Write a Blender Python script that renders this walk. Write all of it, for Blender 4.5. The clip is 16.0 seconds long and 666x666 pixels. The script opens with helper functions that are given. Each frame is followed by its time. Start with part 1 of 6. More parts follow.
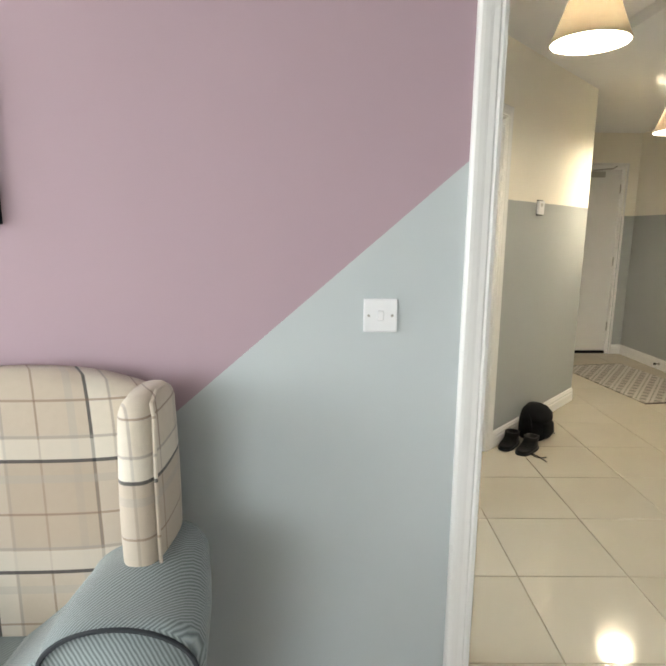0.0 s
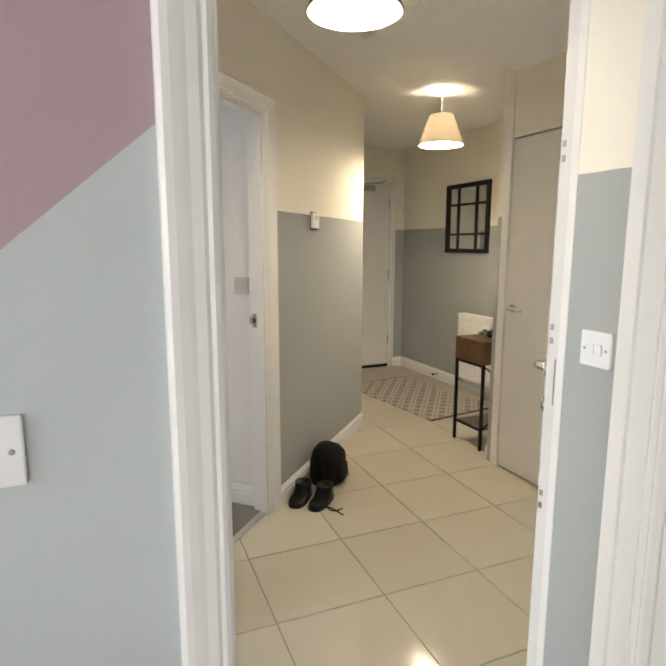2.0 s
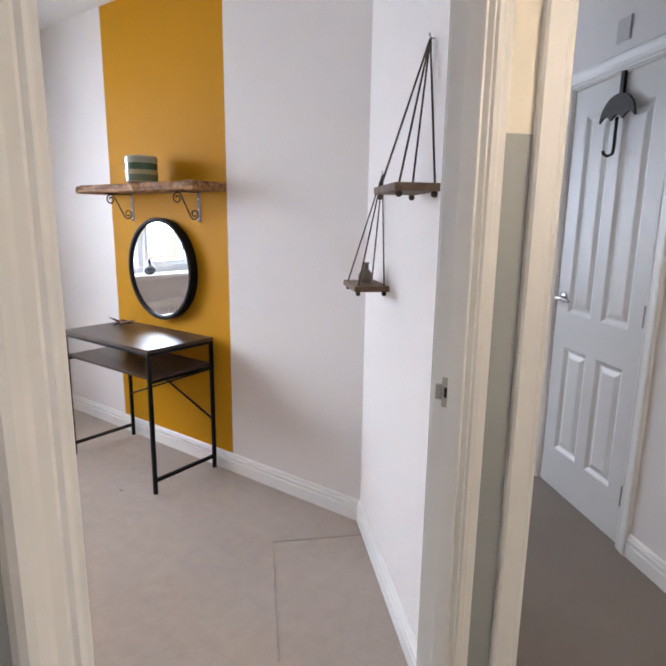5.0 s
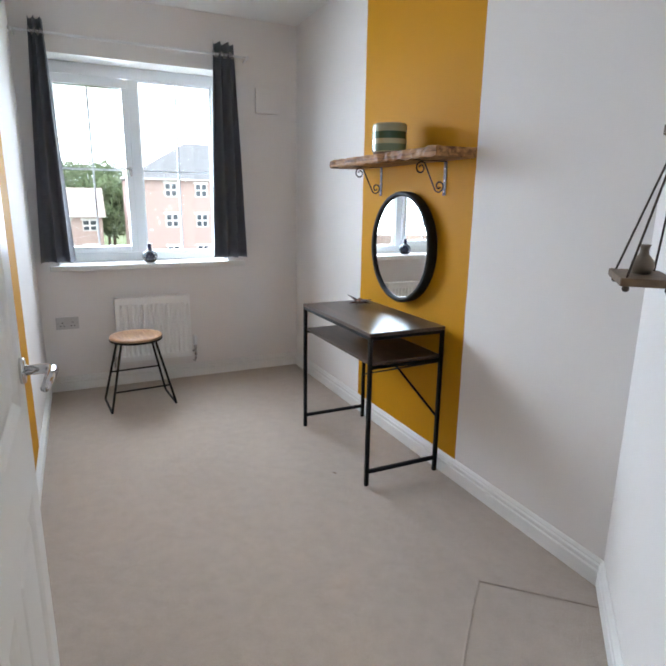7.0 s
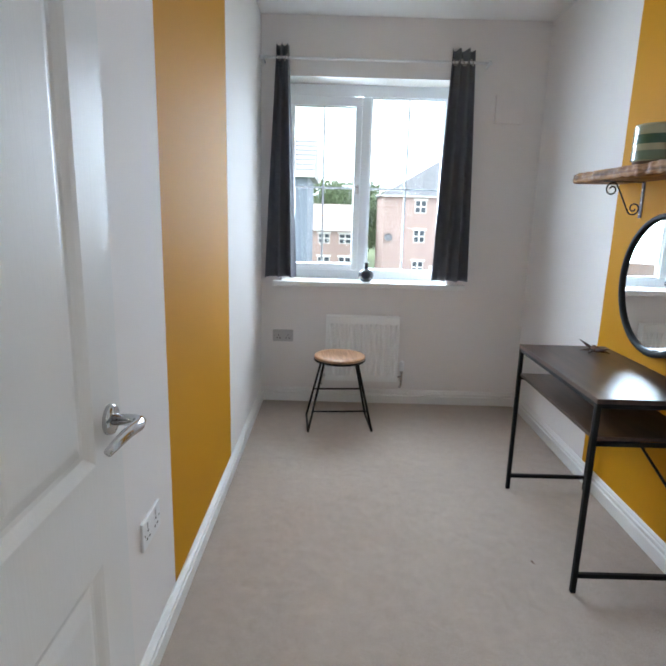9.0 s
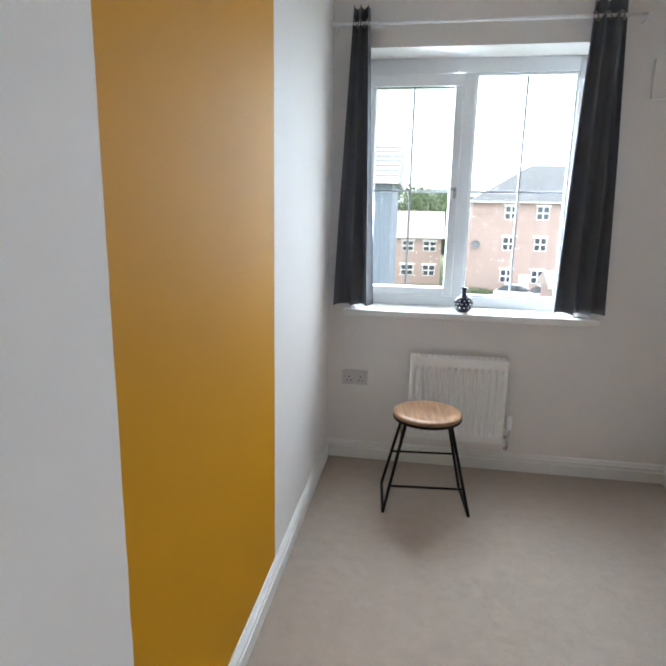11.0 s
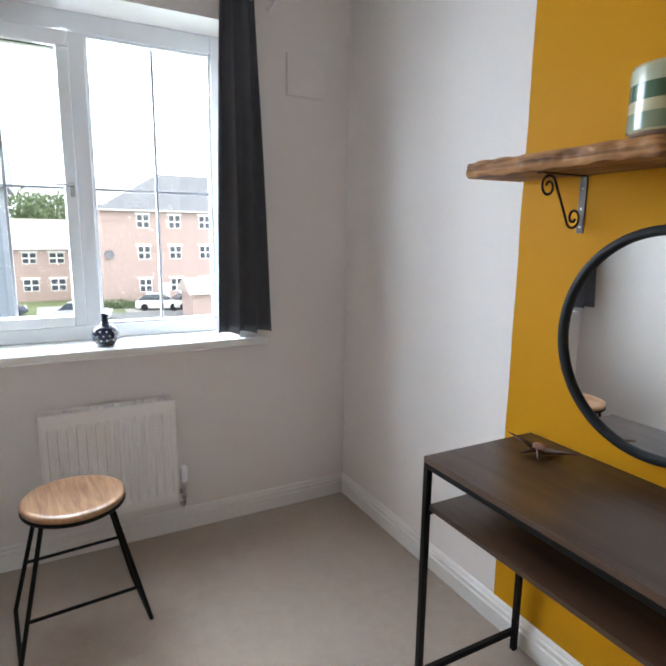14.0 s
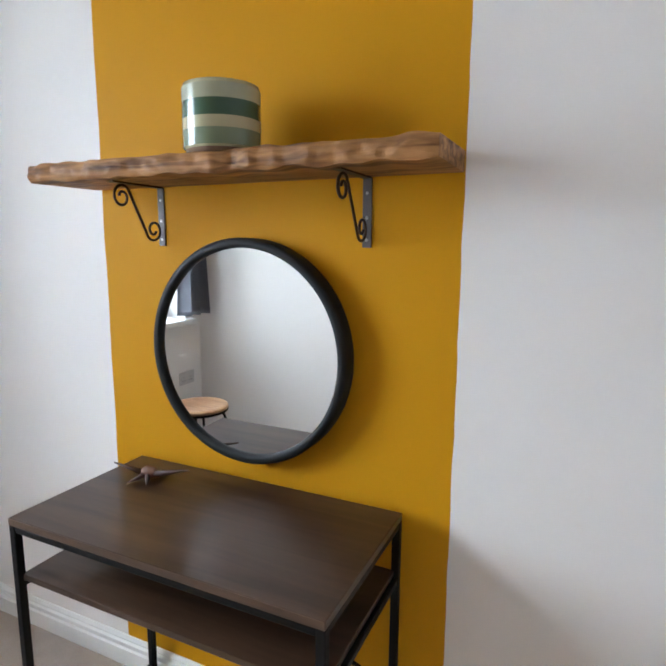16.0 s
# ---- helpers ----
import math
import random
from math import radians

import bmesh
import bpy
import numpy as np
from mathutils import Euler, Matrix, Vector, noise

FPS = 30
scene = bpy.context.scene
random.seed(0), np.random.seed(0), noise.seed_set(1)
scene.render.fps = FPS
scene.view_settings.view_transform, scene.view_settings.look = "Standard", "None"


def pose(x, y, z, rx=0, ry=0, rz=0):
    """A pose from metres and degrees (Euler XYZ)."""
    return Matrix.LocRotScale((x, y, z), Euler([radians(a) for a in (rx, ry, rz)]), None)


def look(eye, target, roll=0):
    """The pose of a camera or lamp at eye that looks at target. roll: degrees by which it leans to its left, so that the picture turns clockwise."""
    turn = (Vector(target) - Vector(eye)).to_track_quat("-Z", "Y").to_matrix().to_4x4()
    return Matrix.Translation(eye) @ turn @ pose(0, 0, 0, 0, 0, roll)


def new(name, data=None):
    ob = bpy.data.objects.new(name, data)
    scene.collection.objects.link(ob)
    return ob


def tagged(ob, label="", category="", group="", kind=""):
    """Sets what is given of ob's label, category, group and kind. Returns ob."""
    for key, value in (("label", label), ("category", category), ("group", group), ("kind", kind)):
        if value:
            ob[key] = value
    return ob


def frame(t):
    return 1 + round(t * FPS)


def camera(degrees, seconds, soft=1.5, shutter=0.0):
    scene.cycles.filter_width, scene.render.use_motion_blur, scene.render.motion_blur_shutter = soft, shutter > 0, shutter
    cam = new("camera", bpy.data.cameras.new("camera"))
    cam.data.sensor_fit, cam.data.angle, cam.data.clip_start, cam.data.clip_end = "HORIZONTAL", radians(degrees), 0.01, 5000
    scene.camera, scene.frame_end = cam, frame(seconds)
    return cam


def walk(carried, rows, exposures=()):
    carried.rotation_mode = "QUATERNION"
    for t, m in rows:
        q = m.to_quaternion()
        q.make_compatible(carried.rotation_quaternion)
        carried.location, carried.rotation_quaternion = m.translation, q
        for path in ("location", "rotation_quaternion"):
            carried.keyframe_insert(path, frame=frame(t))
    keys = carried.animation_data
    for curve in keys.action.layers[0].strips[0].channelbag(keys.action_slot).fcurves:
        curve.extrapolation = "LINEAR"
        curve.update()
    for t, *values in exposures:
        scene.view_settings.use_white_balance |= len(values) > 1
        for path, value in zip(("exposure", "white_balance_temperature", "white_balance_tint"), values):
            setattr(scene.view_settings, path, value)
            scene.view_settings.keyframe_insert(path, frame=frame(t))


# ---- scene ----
cam = camera(63.2, 16.0, soft=2.2)
PATH = [
    (0, (0.076, 0.429, 1.38), (0.152, 2.393, 1.011), 0.5),
    (0.5, (0.063, 0.6, 1.404), (0.485, 2.524, 1.053), 0.6),
    (1, (0.136, 0.734, 1.399), (0.788, 2.595, 1.064), 0.4),
    (1.5, (0.277, 0.916, 1.406), (1.057, 2.728, 1.079), 0.2),
    (2, (0.376, 1.086, 1.409), (1.181, 2.889, 1.087), 0.1),
    (2.5, (0.487, 1.253, 1.401), (1.196, 3.096, 1.082), -0.0),
    (3, (0.647, 1.378, 1.397), (1.045, 3.308, 1.056), 0.7),
    (3.5, (0.776, 1.497, 1.391), (0.725, 3.466, 1.042), 1.0),
    (4, (0.836, 1.632, 1.395), (0.349, 3.541, 1.05), 0.9),
    (4.5, (0.865, 1.709, 1.393), (0.004, 3.476, 1.023), 0.9),
    (5, (0.898, 1.776, 1.387), (-0.261, 3.356, 0.987), 0.8),
    (5.2, (0.897, 1.79, 1.38), (-0.357, 3.292, 0.964), 0.9),
    (7.3, (0.723, 2.234, 1.338), (-1.09, 2.943, 0.875), 1.0),
    (7.5, (0.72, 2.295, 1.338), (-1.124, 2.921, 0.88), 1.2),
    (8, (0.71, 2.379, 1.345), (-1.191, 2.803, 0.891), 1.4),
    (8.5, (0.628, 2.411, 1.344), (-1.311, 2.625, 0.902), 1.4),
    (9, (0.428, 2.39, 1.359), (-1.525, 2.391, 0.93), 1.6),
    (9.5, (0.216, 2.374, 1.374), (-1.728, 2.154, 0.963), 1.2),
    (9.7, (0.128, 2.387, 1.371), (-1.807, 2.082, 0.966), 1.2),
    (11.8, (-0.707, 2.346, 1.384), (-2.64, 2.071, 0.953), 1.1),
    (12, (-0.777, 2.37, 1.373), (-2.724, 2.182, 0.958), 1.0),
    (12.5, (-0.899, 2.399, 1.351), (-2.859, 2.472, 0.963), 1.1),
    (13, (-0.977, 2.381, 1.381), (-2.907, 2.732, 0.991), 1.0),
    (13.5, (-1.019, 2.369, 1.369), (-2.873, 3.02, 0.995), 0.8),
    (14, (-1.009, 2.411, 1.369), (-2.747, 3.334, 1.008), 0.7),
    (14.5, (-0.981, 2.498, 1.369), (-2.569, 3.662, 1.016), 0.7),
    (15, (-0.954, 2.57, 1.372), (-2.352, 3.959, 1.03), 0.8),
    (15.5, (-0.94, 2.604, 1.384), (-2.094, 4.203, 1.046), 0.8),
    (16, (-0.987, 2.573, 1.383), (-1.821, 4.362, 1.063), 0.4),
]
EXPOSURES = [
    (0, 1.7, 6500, 7), (1.5, 1.47, 6780, 10), (2, 1.47, 6720, 11), (3, 1.4, 6450, 17), (3.5, 1.35, 6450, 21), (4, 1.33, 6560, 21), (5, 1.32, 6400, 18), (7.5, 1.06, 6100, 9), (9, 1.0, 5950, 8),
    (9.5, 1.1, 6000, 8), (12, 0.9, 6200, 8), (13, 0.95, 6200, 9), (14, 0.98, 6300, 11), (15, 1.2, 6250, 10), (16, 1.25, 6200, 10),
]
walk(cam, [(t, look(eye, target, roll)) for t, eye, target, roll in PATH], EXPOSURES)
# ---------------------------------------------------------------- world, sun, lamps
world = bpy.data.worlds.new("sky")
scene.world = world
world.use_nodes = True
wt = world.node_tree
sky = wt.nodes.new("ShaderNodeTexSky")
sky.sky_type = "NISHITA"
sky.sun_disc = False
sky.sun_elevation = radians(38)
sky.sun_rotation = radians(200)
sky.dust_density = 6.0
wt.links.new(sky.outputs[0], wt.nodes["Background"].inputs[0])
wt.nodes["Background"].inputs[1].default_value = 0.15


def lamp(name, kind, m, power, color, **more):
    d = bpy.data.lights.new(name, kind)
    d.energy, d.color = power, color
    for k, v in more.items():
        if k == "size":
            d.shape, d.size, d.size_y = "RECTANGLE", v[0], v[1]
        elif k == "radius":
            d.shadow_soft_size = v
        elif k == "spread":
            d.spread = v
        elif k == "angle":
            d.angle = v
    ob = new(name, d)
    ob.matrix_world = m
    return ob


lamp("sun", "SUN", look((0, 0, 20), (-14, 5, 0)), 1.5, (1.0, 0.95, 0.88), angle=radians(12))
SKYCOL = (0.77, 0.885, 1.0)
lamp("bedroom_window_light", "AREA", look((-3.82, 2.58, 1.62), (-1.6, 3.36, 0.75)), 30, SKYCOL, size=(1.0, 1.25), spread=radians(125))
# fill lamp added behind the camera to even out the living room wall
lamp("south_fill_light", "AREA", look((-1.9, -3.16, 1.5), (-0.6, 1.7, 0.7)), 13, (0.93, 0.975, 1.0), size=(1.9, 1.4))
lamp("living_window_light", "AREA", look((-3.58, 0.2, 1.5), (0, 1.1, 1.0)), 29, (0.93, 0.975, 1.0), size=(2.3, 1.5))
lamp("rear_window_light", "AREA", look((-3.60, 5.2, 1.5), (0, 5.0, 1.2)), 20, (0.64, 0.81, 1.0), size=(1.6, 1.3))
WARM = (1.0, 0.85, 0.64)
PENDANTS = [(1.20, 2.766, 2.14, 2.46), (2.68, 4.40, 2.10, 2.46)]
for (px_, py_, pz_, _), watts in zip(PENDANTS, (12, 27)):
    lamp("pendant_bulb_light", "POINT", pose(px_, py_, pz_ + 0.08), watts, WARM, radius=0.08)


# ---------------------------------------------------------------- materials
def mat(name, color, rough=0.6, metal=0.0, noise_amt=0.06, noise_scale=6.0, bump=0.0, bump_scale=200.0, spec=0.5, sheen=0.0, coat=0.0):
    """Paint-like material: colour varied at a large and a small scale, with fine relief."""
    m = bpy.data.materials.new(name)
    m.use_nodes = True
    nt = m.node_tree
    b = nt.nodes["Principled BSDF"]
    b.inputs["Roughness"].default_value = rough
    b.inputs["Metallic"].default_value = metal
    b.inputs["Specular IOR Level"].default_value = spec
    b.inputs["Sheen Weight"].default_value = sheen
    b.inputs["Coat Weight"].default_value = coat
    tc = nt.nodes.new("ShaderNodeTexCoord")
    n1 = nt.nodes.new("ShaderNodeTexNoise")
    n1.inputs["Scale"].default_value = noise_scale
    n1.inputs["Detail"].default_value = 5
    nt.links.new(tc.outputs["Object"], n1.inputs["Vector"])
    mx = nt.nodes.new("ShaderNodeMix")
    mx.data_type = "RGBA"
    lo = [max(0, c * (1 - noise_amt)) for c in color]
    hi = [min(1, c * (1 + noise_amt)) for c in color]
    mx.inputs[6].default_value = (*lo, 1)
    mx.inputs[7].default_value = (*hi, 1)
    nt.links.new(n1.outputs["Fac"], mx.inputs[0])
    nt.links.new(mx.outputs[2], b.inputs["Base Color"])
    if bump:
        n2 = nt.nodes.new("ShaderNodeTexNoise")
        n2.inputs["Scale"].default_value = bump_scale
        n2.inputs["Detail"].default_value = 3
        nt.links.new(tc.outputs["Object"], n2.inputs["Vector"])
        bp = nt.nodes.new("ShaderNodeBump")
        bp.inputs["Strength"].default_value = bump
        bp.inputs["Distance"].default_value = 0.002
        nt.links.new(n2.outputs["Fac"], bp.inputs["Height"])
        nt.links.new(bp.outputs[0], b.inputs["Normal"])
    return m


def math_node(nt, op, a, b=None):
    n = nt.nodes.new("ShaderNodeMath")
    n.operation = op
    for i, v in enumerate((a, b)):
        if v is None:
            continue
        if isinstance(v, (int, float)):
            n.inputs[i].default_value = v
        else:
            nt.links.new(v, n.inputs[i])
    return n.outputs[0]


def split_paint(name, base, other, rule, rough=0.62):
    """Wall paint in two colours; rule(nt, x, y, z) gives 1 where the second colour is painted, along a hand-cut edge."""
    m = mat(name, base, rough=rough, noise_amt=0.025, noise_scale=2.5, bump=0.12, bump_scale=260, spec=0.12)
    nt = m.node_tree
    b = nt.nodes["Principled BSDF"]
    first = b.inputs["Base Color"].links[0].from_socket
    tc = nt.nodes["Texture Coordinate"]
    wob = nt.nodes.new("ShaderNodeTexNoise")
    wob.inputs["Scale"].default_value = 9
    wob.inputs["Detail"].default_value = 6
    nt.links.new(tc.outputs["Object"], wob.inputs["Vector"])
    off = math_node(nt, "MULTIPLY", math_node(nt, "SUBTRACT", wob.outputs["Fac"], 0.5), 0.008)
    s = nt.nodes.new("ShaderNodeSeparateXYZ")
    nt.links.new(tc.outputs["Object"], s.inputs[0])
    x, y, z = (math_node(nt, "ADD", o, off) for o in s.outputs)
    mask = rule(nt, x, y, z)
    n = nt.nodes.new("ShaderNodeTexNoise")
    n.inputs["Scale"].default_value = 3.1
    n.inputs["Detail"].default_value = 5
    nt.links.new(tc.outputs["Object"], n.inputs["Vector"])
    col2 = nt.nodes.new("ShaderNodeMix")
    col2.data_type = "RGBA"
    col2.inputs[6].default_value = (*[c * 0.97 for c in other], 1)
    col2.inputs[7].default_value = (*[min(1, c * 1.03) for c in other], 1)
    nt.links.new(n.outputs["Fac"], col2.inputs[0])
    mx = nt.nodes.new("ShaderNodeMix")
    mx.data_type = "RGBA"
    nt.links.new(mask, mx.inputs[0])
    nt.links.new(first, mx.inputs[6])
    nt.links.new(col2.outputs[2], mx.inputs[7])
    nt.links.new(mx.outputs[2], b.inputs["Base Color"])
    return m


WHITE = (0.81, 0.775, 0.755)
OCHRE = (0.56, 0.262, 0.006)
CREAM = (0.86, 0.815, 0.715)
GREY = (0.40, 0.415, 0.41)
PINK = (0.43, 0.32, 0.36)
PALE = (0.52, 0.56, 0.57)


def between(lo, hi):
    return lambda nt, x, y, z: math_node(nt, "MULTIPLY", math_node(nt, "GREATER_THAN", x, lo), math_node(nt, "LESS_THAN", x, hi))


M_white = mat("bedroom_paint", WHITE, 0.7, noise_amt=0.02, noise_scale=2.5, bump=0.12, bump_scale=260, spec=0.25)
M_north = split_paint("bedroom_paint_ochre_north", WHITE, OCHRE, between(-2.272, -1.232))
M_south = split_paint("bedroom_paint_ochre_south", WHITE, OCHRE, between(-2.205, -1.20), rough=0.7)
M_hall = split_paint("hall_paint", CREAM, GREY, lambda nt, x, y, z: math_node(nt, "LESS_THAN", z, 1.578))
M_living = split_paint("living_paint", PINK, PALE, lambda nt, x, y, z: math_node(nt, "GREATER_THAN", math_node(nt, "SUBTRACT", math_node(nt, "MULTIPLY", x, 0.866), z), -1.155))
M_livplain = mat("living_paint_plain", PALE, 0.62, noise_amt=0.02, noise_scale=2.5, bump=0.12, bump_scale=260)
M_ceil = mat("ceiling_paint", (0.87, 0.865, 0.855), 0.75, noise_amt=0.02, bump=0.1, bump_scale=150)
M_trim = mat("trim_gloss", (0.82, 0.81, 0.79), 0.34, noise_amt=0.02, bump=0.02, bump_scale=14)
M_door = mat("door_paint", (0.73, 0.72, 0.705), 0.38, noise_amt=0.02)
M_upvc = mat("upvc", (0.82, 0.84, 0.86), 0.28, noise_amt=0.01)
M_bar = mat("glazing_bar_grey", (0.50, 0.53, 0.57), 0.4, noise_amt=0.02)
M_chrome = mat("chrome", (0.62, 0.62, 0.63), 0.12, metal=1.0, noise_amt=0.03)
M_brass = mat("dull_steel", (0.42, 0.40, 0.37), 0.4, metal=1.0)
M_plate = mat("plate_plastic", (0.82, 0.82, 0.83), 0.3, noise_amt=0.01)
M_plategrey = mat("plate_grey", (0.55, 0.53, 0.52), 0.4, noise_amt=0.02)
M_grout = mat("grout", (0.34, 0.29, 0.20), 0.8, noise_amt=0.15, noise_scale=20)
M_black = mat("black_metal", (0.0045, 0.0045, 0.005), 0.5, spec=0.18, noise_amt=0.2, noise_scale=30)


def door_grain():
    m = M_door
    nt = m.node_tree
    b = nt.nodes["Principled BSDF"]
    tc = nt.nodes["Texture Coordinate"]
    mp = nt.nodes.new("ShaderNodeMapping")
    mp.inputs["Scale"].default_value = (60, 60, 3)
    nt.links.new(tc.outputs["Object"], mp.inputs[0])
    w = nt.nodes.new("ShaderNodeTexNoise")
    w.inputs["Scale"].default_value = 2.0
    w.inputs["Detail"].default_value = 4
    w.inputs["Distortion"].default_value = 1.2
    nt.links.new(mp.outputs[0], w.inputs["Vector"])
    bp = nt.nodes.new("ShaderNodeBump")
    bp.inputs["Strength"].default_value = 0.16
    bp.inputs["Distance"].default_value = 0.002
    nt.links.new(w.outputs["Fac"], bp.inputs["Height"])
    nt.links.new(bp.outputs[0], b.inputs["Normal"])


door_grain()


def carpet_mat():
    m = mat("carpet", (0.475, 0.392, 0.322), 0.95, noise_amt=0.12, noise_scale=2.2, sheen=0.25, spec=0.1)
    nt = m.node_tree
    b = nt.nodes["Principled BSDF"]
    tc = nt.nodes["Texture Coordinate"]
    fine = nt.nodes.new("ShaderNodeTexNoise")
    fine.inputs["Scale"].default_value = 420
    nt.links.new(tc.outputs["Object"], fine.inputs["Vector"])
    mid = nt.nodes.new("ShaderNodeTexNoise")
    mid.inputs["Scale"].default_value = 17
    mid.inputs["Detail"].default_value = 6
    nt.links.new(tc.outputs["Object"], mid.inputs["Vector"])
    src = b.inputs["Base Color"].links[0].from_socket
    mx = nt.nodes.new("ShaderNodeMix")
    mx.data_type, mx.blend_type = "RGBA", "OVERLAY"
    mx.inputs[0].default_value = 0.13
    nt.links.new(src, mx.inputs[6])
    nt.links.new(mid.outputs["Fac"], mx.inputs[7])
    mx2 = nt.nodes.new("ShaderNodeMix")
    mx2.data_type, mx2.blend_type = "RGBA", "OVERLAY"
    mx2.inputs[0].default_value = 0.26
    nt.links.new(mx.outputs[2], mx2.inputs[6])
    nt.links.new(fine.outputs["Fac"], mx2.inputs[7])
    nt.links.new(mx2.outputs[2], b.inputs["Base Color"])
    h = math_node(nt, "ADD", math_node(nt, "MULTIPLY", fine.outputs["Fac"], 1.0), math_node(nt, "MULTIPLY", mid.outputs["Fac"], 2.0))
    bp = nt.nodes.new("ShaderNodeBump")
    bp.inputs["Strength"].default_value = 0.65
    bp.inputs["Distance"].default_value = 0.007
    nt.links.new(h, bp.inputs["Height"])
    nt.links.new(bp.outputs[0], b.inputs["Normal"])
    return m


M_carpet = carpet_mat()
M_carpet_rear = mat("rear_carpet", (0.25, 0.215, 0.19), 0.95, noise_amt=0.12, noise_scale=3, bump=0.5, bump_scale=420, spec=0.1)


def tile_mat():
    m = mat("tile_glaze", (0.495, 0.45, 0.36), 0.10, noise_amt=0.05, noise_scale=3.0, spec=0.5)
    nt = m.node_tree
    b = nt.nodes["Principled BSDF"]
    src = b.inputs["Base Color"].links[0].from_socket
    info = nt.nodes.new("ShaderNodeObjectInfo")
    hsv = nt.nodes.new("ShaderNodeHueSaturation")
    nt.links.new(math_node(nt, "ADD", math_node(nt, "MULTIPLY", info.outputs["Random"], 0.08), 0.96), hsv.inputs["Value"])
    nt.links.new(src, hsv.inputs["Color"])
    nt.links.new(hsv.outputs[0], b.inputs["Base Color"])
    tc = nt.nodes["Texture Coordinate"]
    n = nt.nodes.new("ShaderNodeTexNoise")
    n.inputs["Scale"].default_value = 14
    nt.links.new(tc.outputs["Object"], n.inputs["Vector"])
    nt.links.new(math_node(nt, "ADD", math_node(nt, "MULTIPLY", n.outputs["Fac"], 0.10), 0.05), b.inputs["Roughness"])
    return m


M_tile = tile_mat()
M_glass = bpy.data.materials.new("clear_glass")
M_glass.use_nodes = True
_nt = M_glass.node_tree
_tr = _nt.nodes.new("ShaderNodeBsdfTransparent")
_tr.inputs[0].default_value = (0.97, 0.985, 0.98, 1)
_gl = _nt.nodes.new("ShaderNodeBsdfGlossy")
_gl.inputs["Roughness"].default_value = 0.0
_mx = _nt.nodes.new("ShaderNodeMixShader")
_mx.inputs[0].default_value = 0.04
_nt.links.new(_tr.outputs[0], _mx.inputs[1])
_nt.links.new(_gl.outputs[0], _mx.inputs[2])
_nt.links.new(_mx.outputs[0], _nt.nodes["Material Output"].inputs[0])


# ---------------------------------------------------------------- mesh helpers
def part(name, bm, material, parent=None, label="", smooth=False):
    me = bpy.data.meshes.new(name)
    bmesh.ops.recalc_face_normals(bm, faces=bm.faces)
    bm.to_mesh(me)
    bm.free()
    for m in (material if isinstance(material, (list, tuple)) else [material]):
        me.materials.append(m)
    if smooth:
        for p in me.polygons:
            p.use_smooth = True
    ob = new(name, me)
    if parent is not None:
        ob.parent = parent
    if label:
        ob["label"] = label
    return ob


def thing(name, label, category, m=None, group="", kind=""):
    ob = new(name)
    ob.empty_display_size = 0.05
    if m is not None:
        ob.matrix_world = m
    return tagged(ob, label, category, group, kind)


def box(bm, x0, y0, z0, x1, y1, z1, bevel=0.0, mi=0):
    r = bmesh.ops.create_cube(bm, size=1.0)
    vs = r["verts"]
    for v in vs:
        v.co = Vector(((x0 + x1) / 2 + v.co.x * (x1 - x0), (y0 + y1) / 2 + v.co.y * (y1 - y0), (z0 + z1) / 2 + v.co.z * (z1 - z0)))
    fs = {f for v in vs for f in v.link_faces}
    for f in fs:
        f.material_index = mi
    if bevel:
        es = list({e for v in vs for e in v.link_edges})
        r = bmesh.ops.bevel(bm, geom=es, offset=bevel, segments=2, affect="EDGES", profile=0.5)
        for f in r["faces"]:
            f.material_index = mi
    return vs


def boxm(*a, bevel=0.0):
    bm = bmesh.new()
    box(bm, *a, bevel=bevel)
    return bm


def tube(bm, pts, r, sides=8, cap=True):
    """A round bar along a line of points; r may be a list."""
    pts = [Vector(p) for p in pts]
    rings, n = [], len(pts)
    up = None
    for i, p in enumerate(pts):
        d = (pts[min(i + 1, n - 1)] - pts[max(i - 1, 0)]).normalized()
        if up is None:
            up = d.orthogonal().normalized()
        up = (up - d * up.dot(d))
        up = up.normalized() if up.length > 1e-6 else d.orthogonal().normalized()
        side = d.cross(up)
        rad = r[i] if isinstance(r, (list, tuple)) else r
        rings.append([bm.verts.new(p + rad * (math.cos(a) * up + math.sin(a) * side)) for a in (2 * math.pi * k / sides for k in range(sides))])
    for a, b in zip(rings, rings[1:]):
        for k in range(sides):
            bm.faces.new((a[k], a[(k + 1) % sides], b[(k + 1) % sides], b[k]))
    if cap:
        bm.faces.new(rings[0][::-1])
        bm.faces.new(rings[-1])
    return bm


def tubem(pts, r, sides=8):
    return tube(bmesh.new(), pts, r, sides)


def lathe(bm, prof, sides=40, c=(0, 0, 0), cap0=True, cap1=True):
    """Turns a profile of (radius, height) round z."""
    rings = [[bm.verts.new((c[0] + r * math.cos(2 * math.pi * k / sides), c[1] + r * math.sin(2 * math.pi * k / sides), c[2] + z)) for k in range(sides)] for r, z in prof]
    for a, b in zip(rings, rings[1:]):
        for k in range(sides):
            bm.faces.new((a[k], a[(k + 1) % sides], b[(k + 1) % sides], b[k]))
    if cap0:
        bm.faces.new(rings[0][::-1])
    if cap1:
        bm.faces.new(rings[-1])
    return bm


def prism(bm, poly, z0, z1):
    lo = [bm.verts.new((x, y, z0)) for x, y in poly]
    hi = [bm.verts.new((x, y, z1)) for x, y in poly]
    n = len(poly)
    bm.faces.new(lo[::-1])
    bm.faces.new(hi)
    for i in range(n):
        bm.faces.new((lo[i], lo[(i + 1) % n], hi[(i + 1) % n], hi[i]))
    return bm


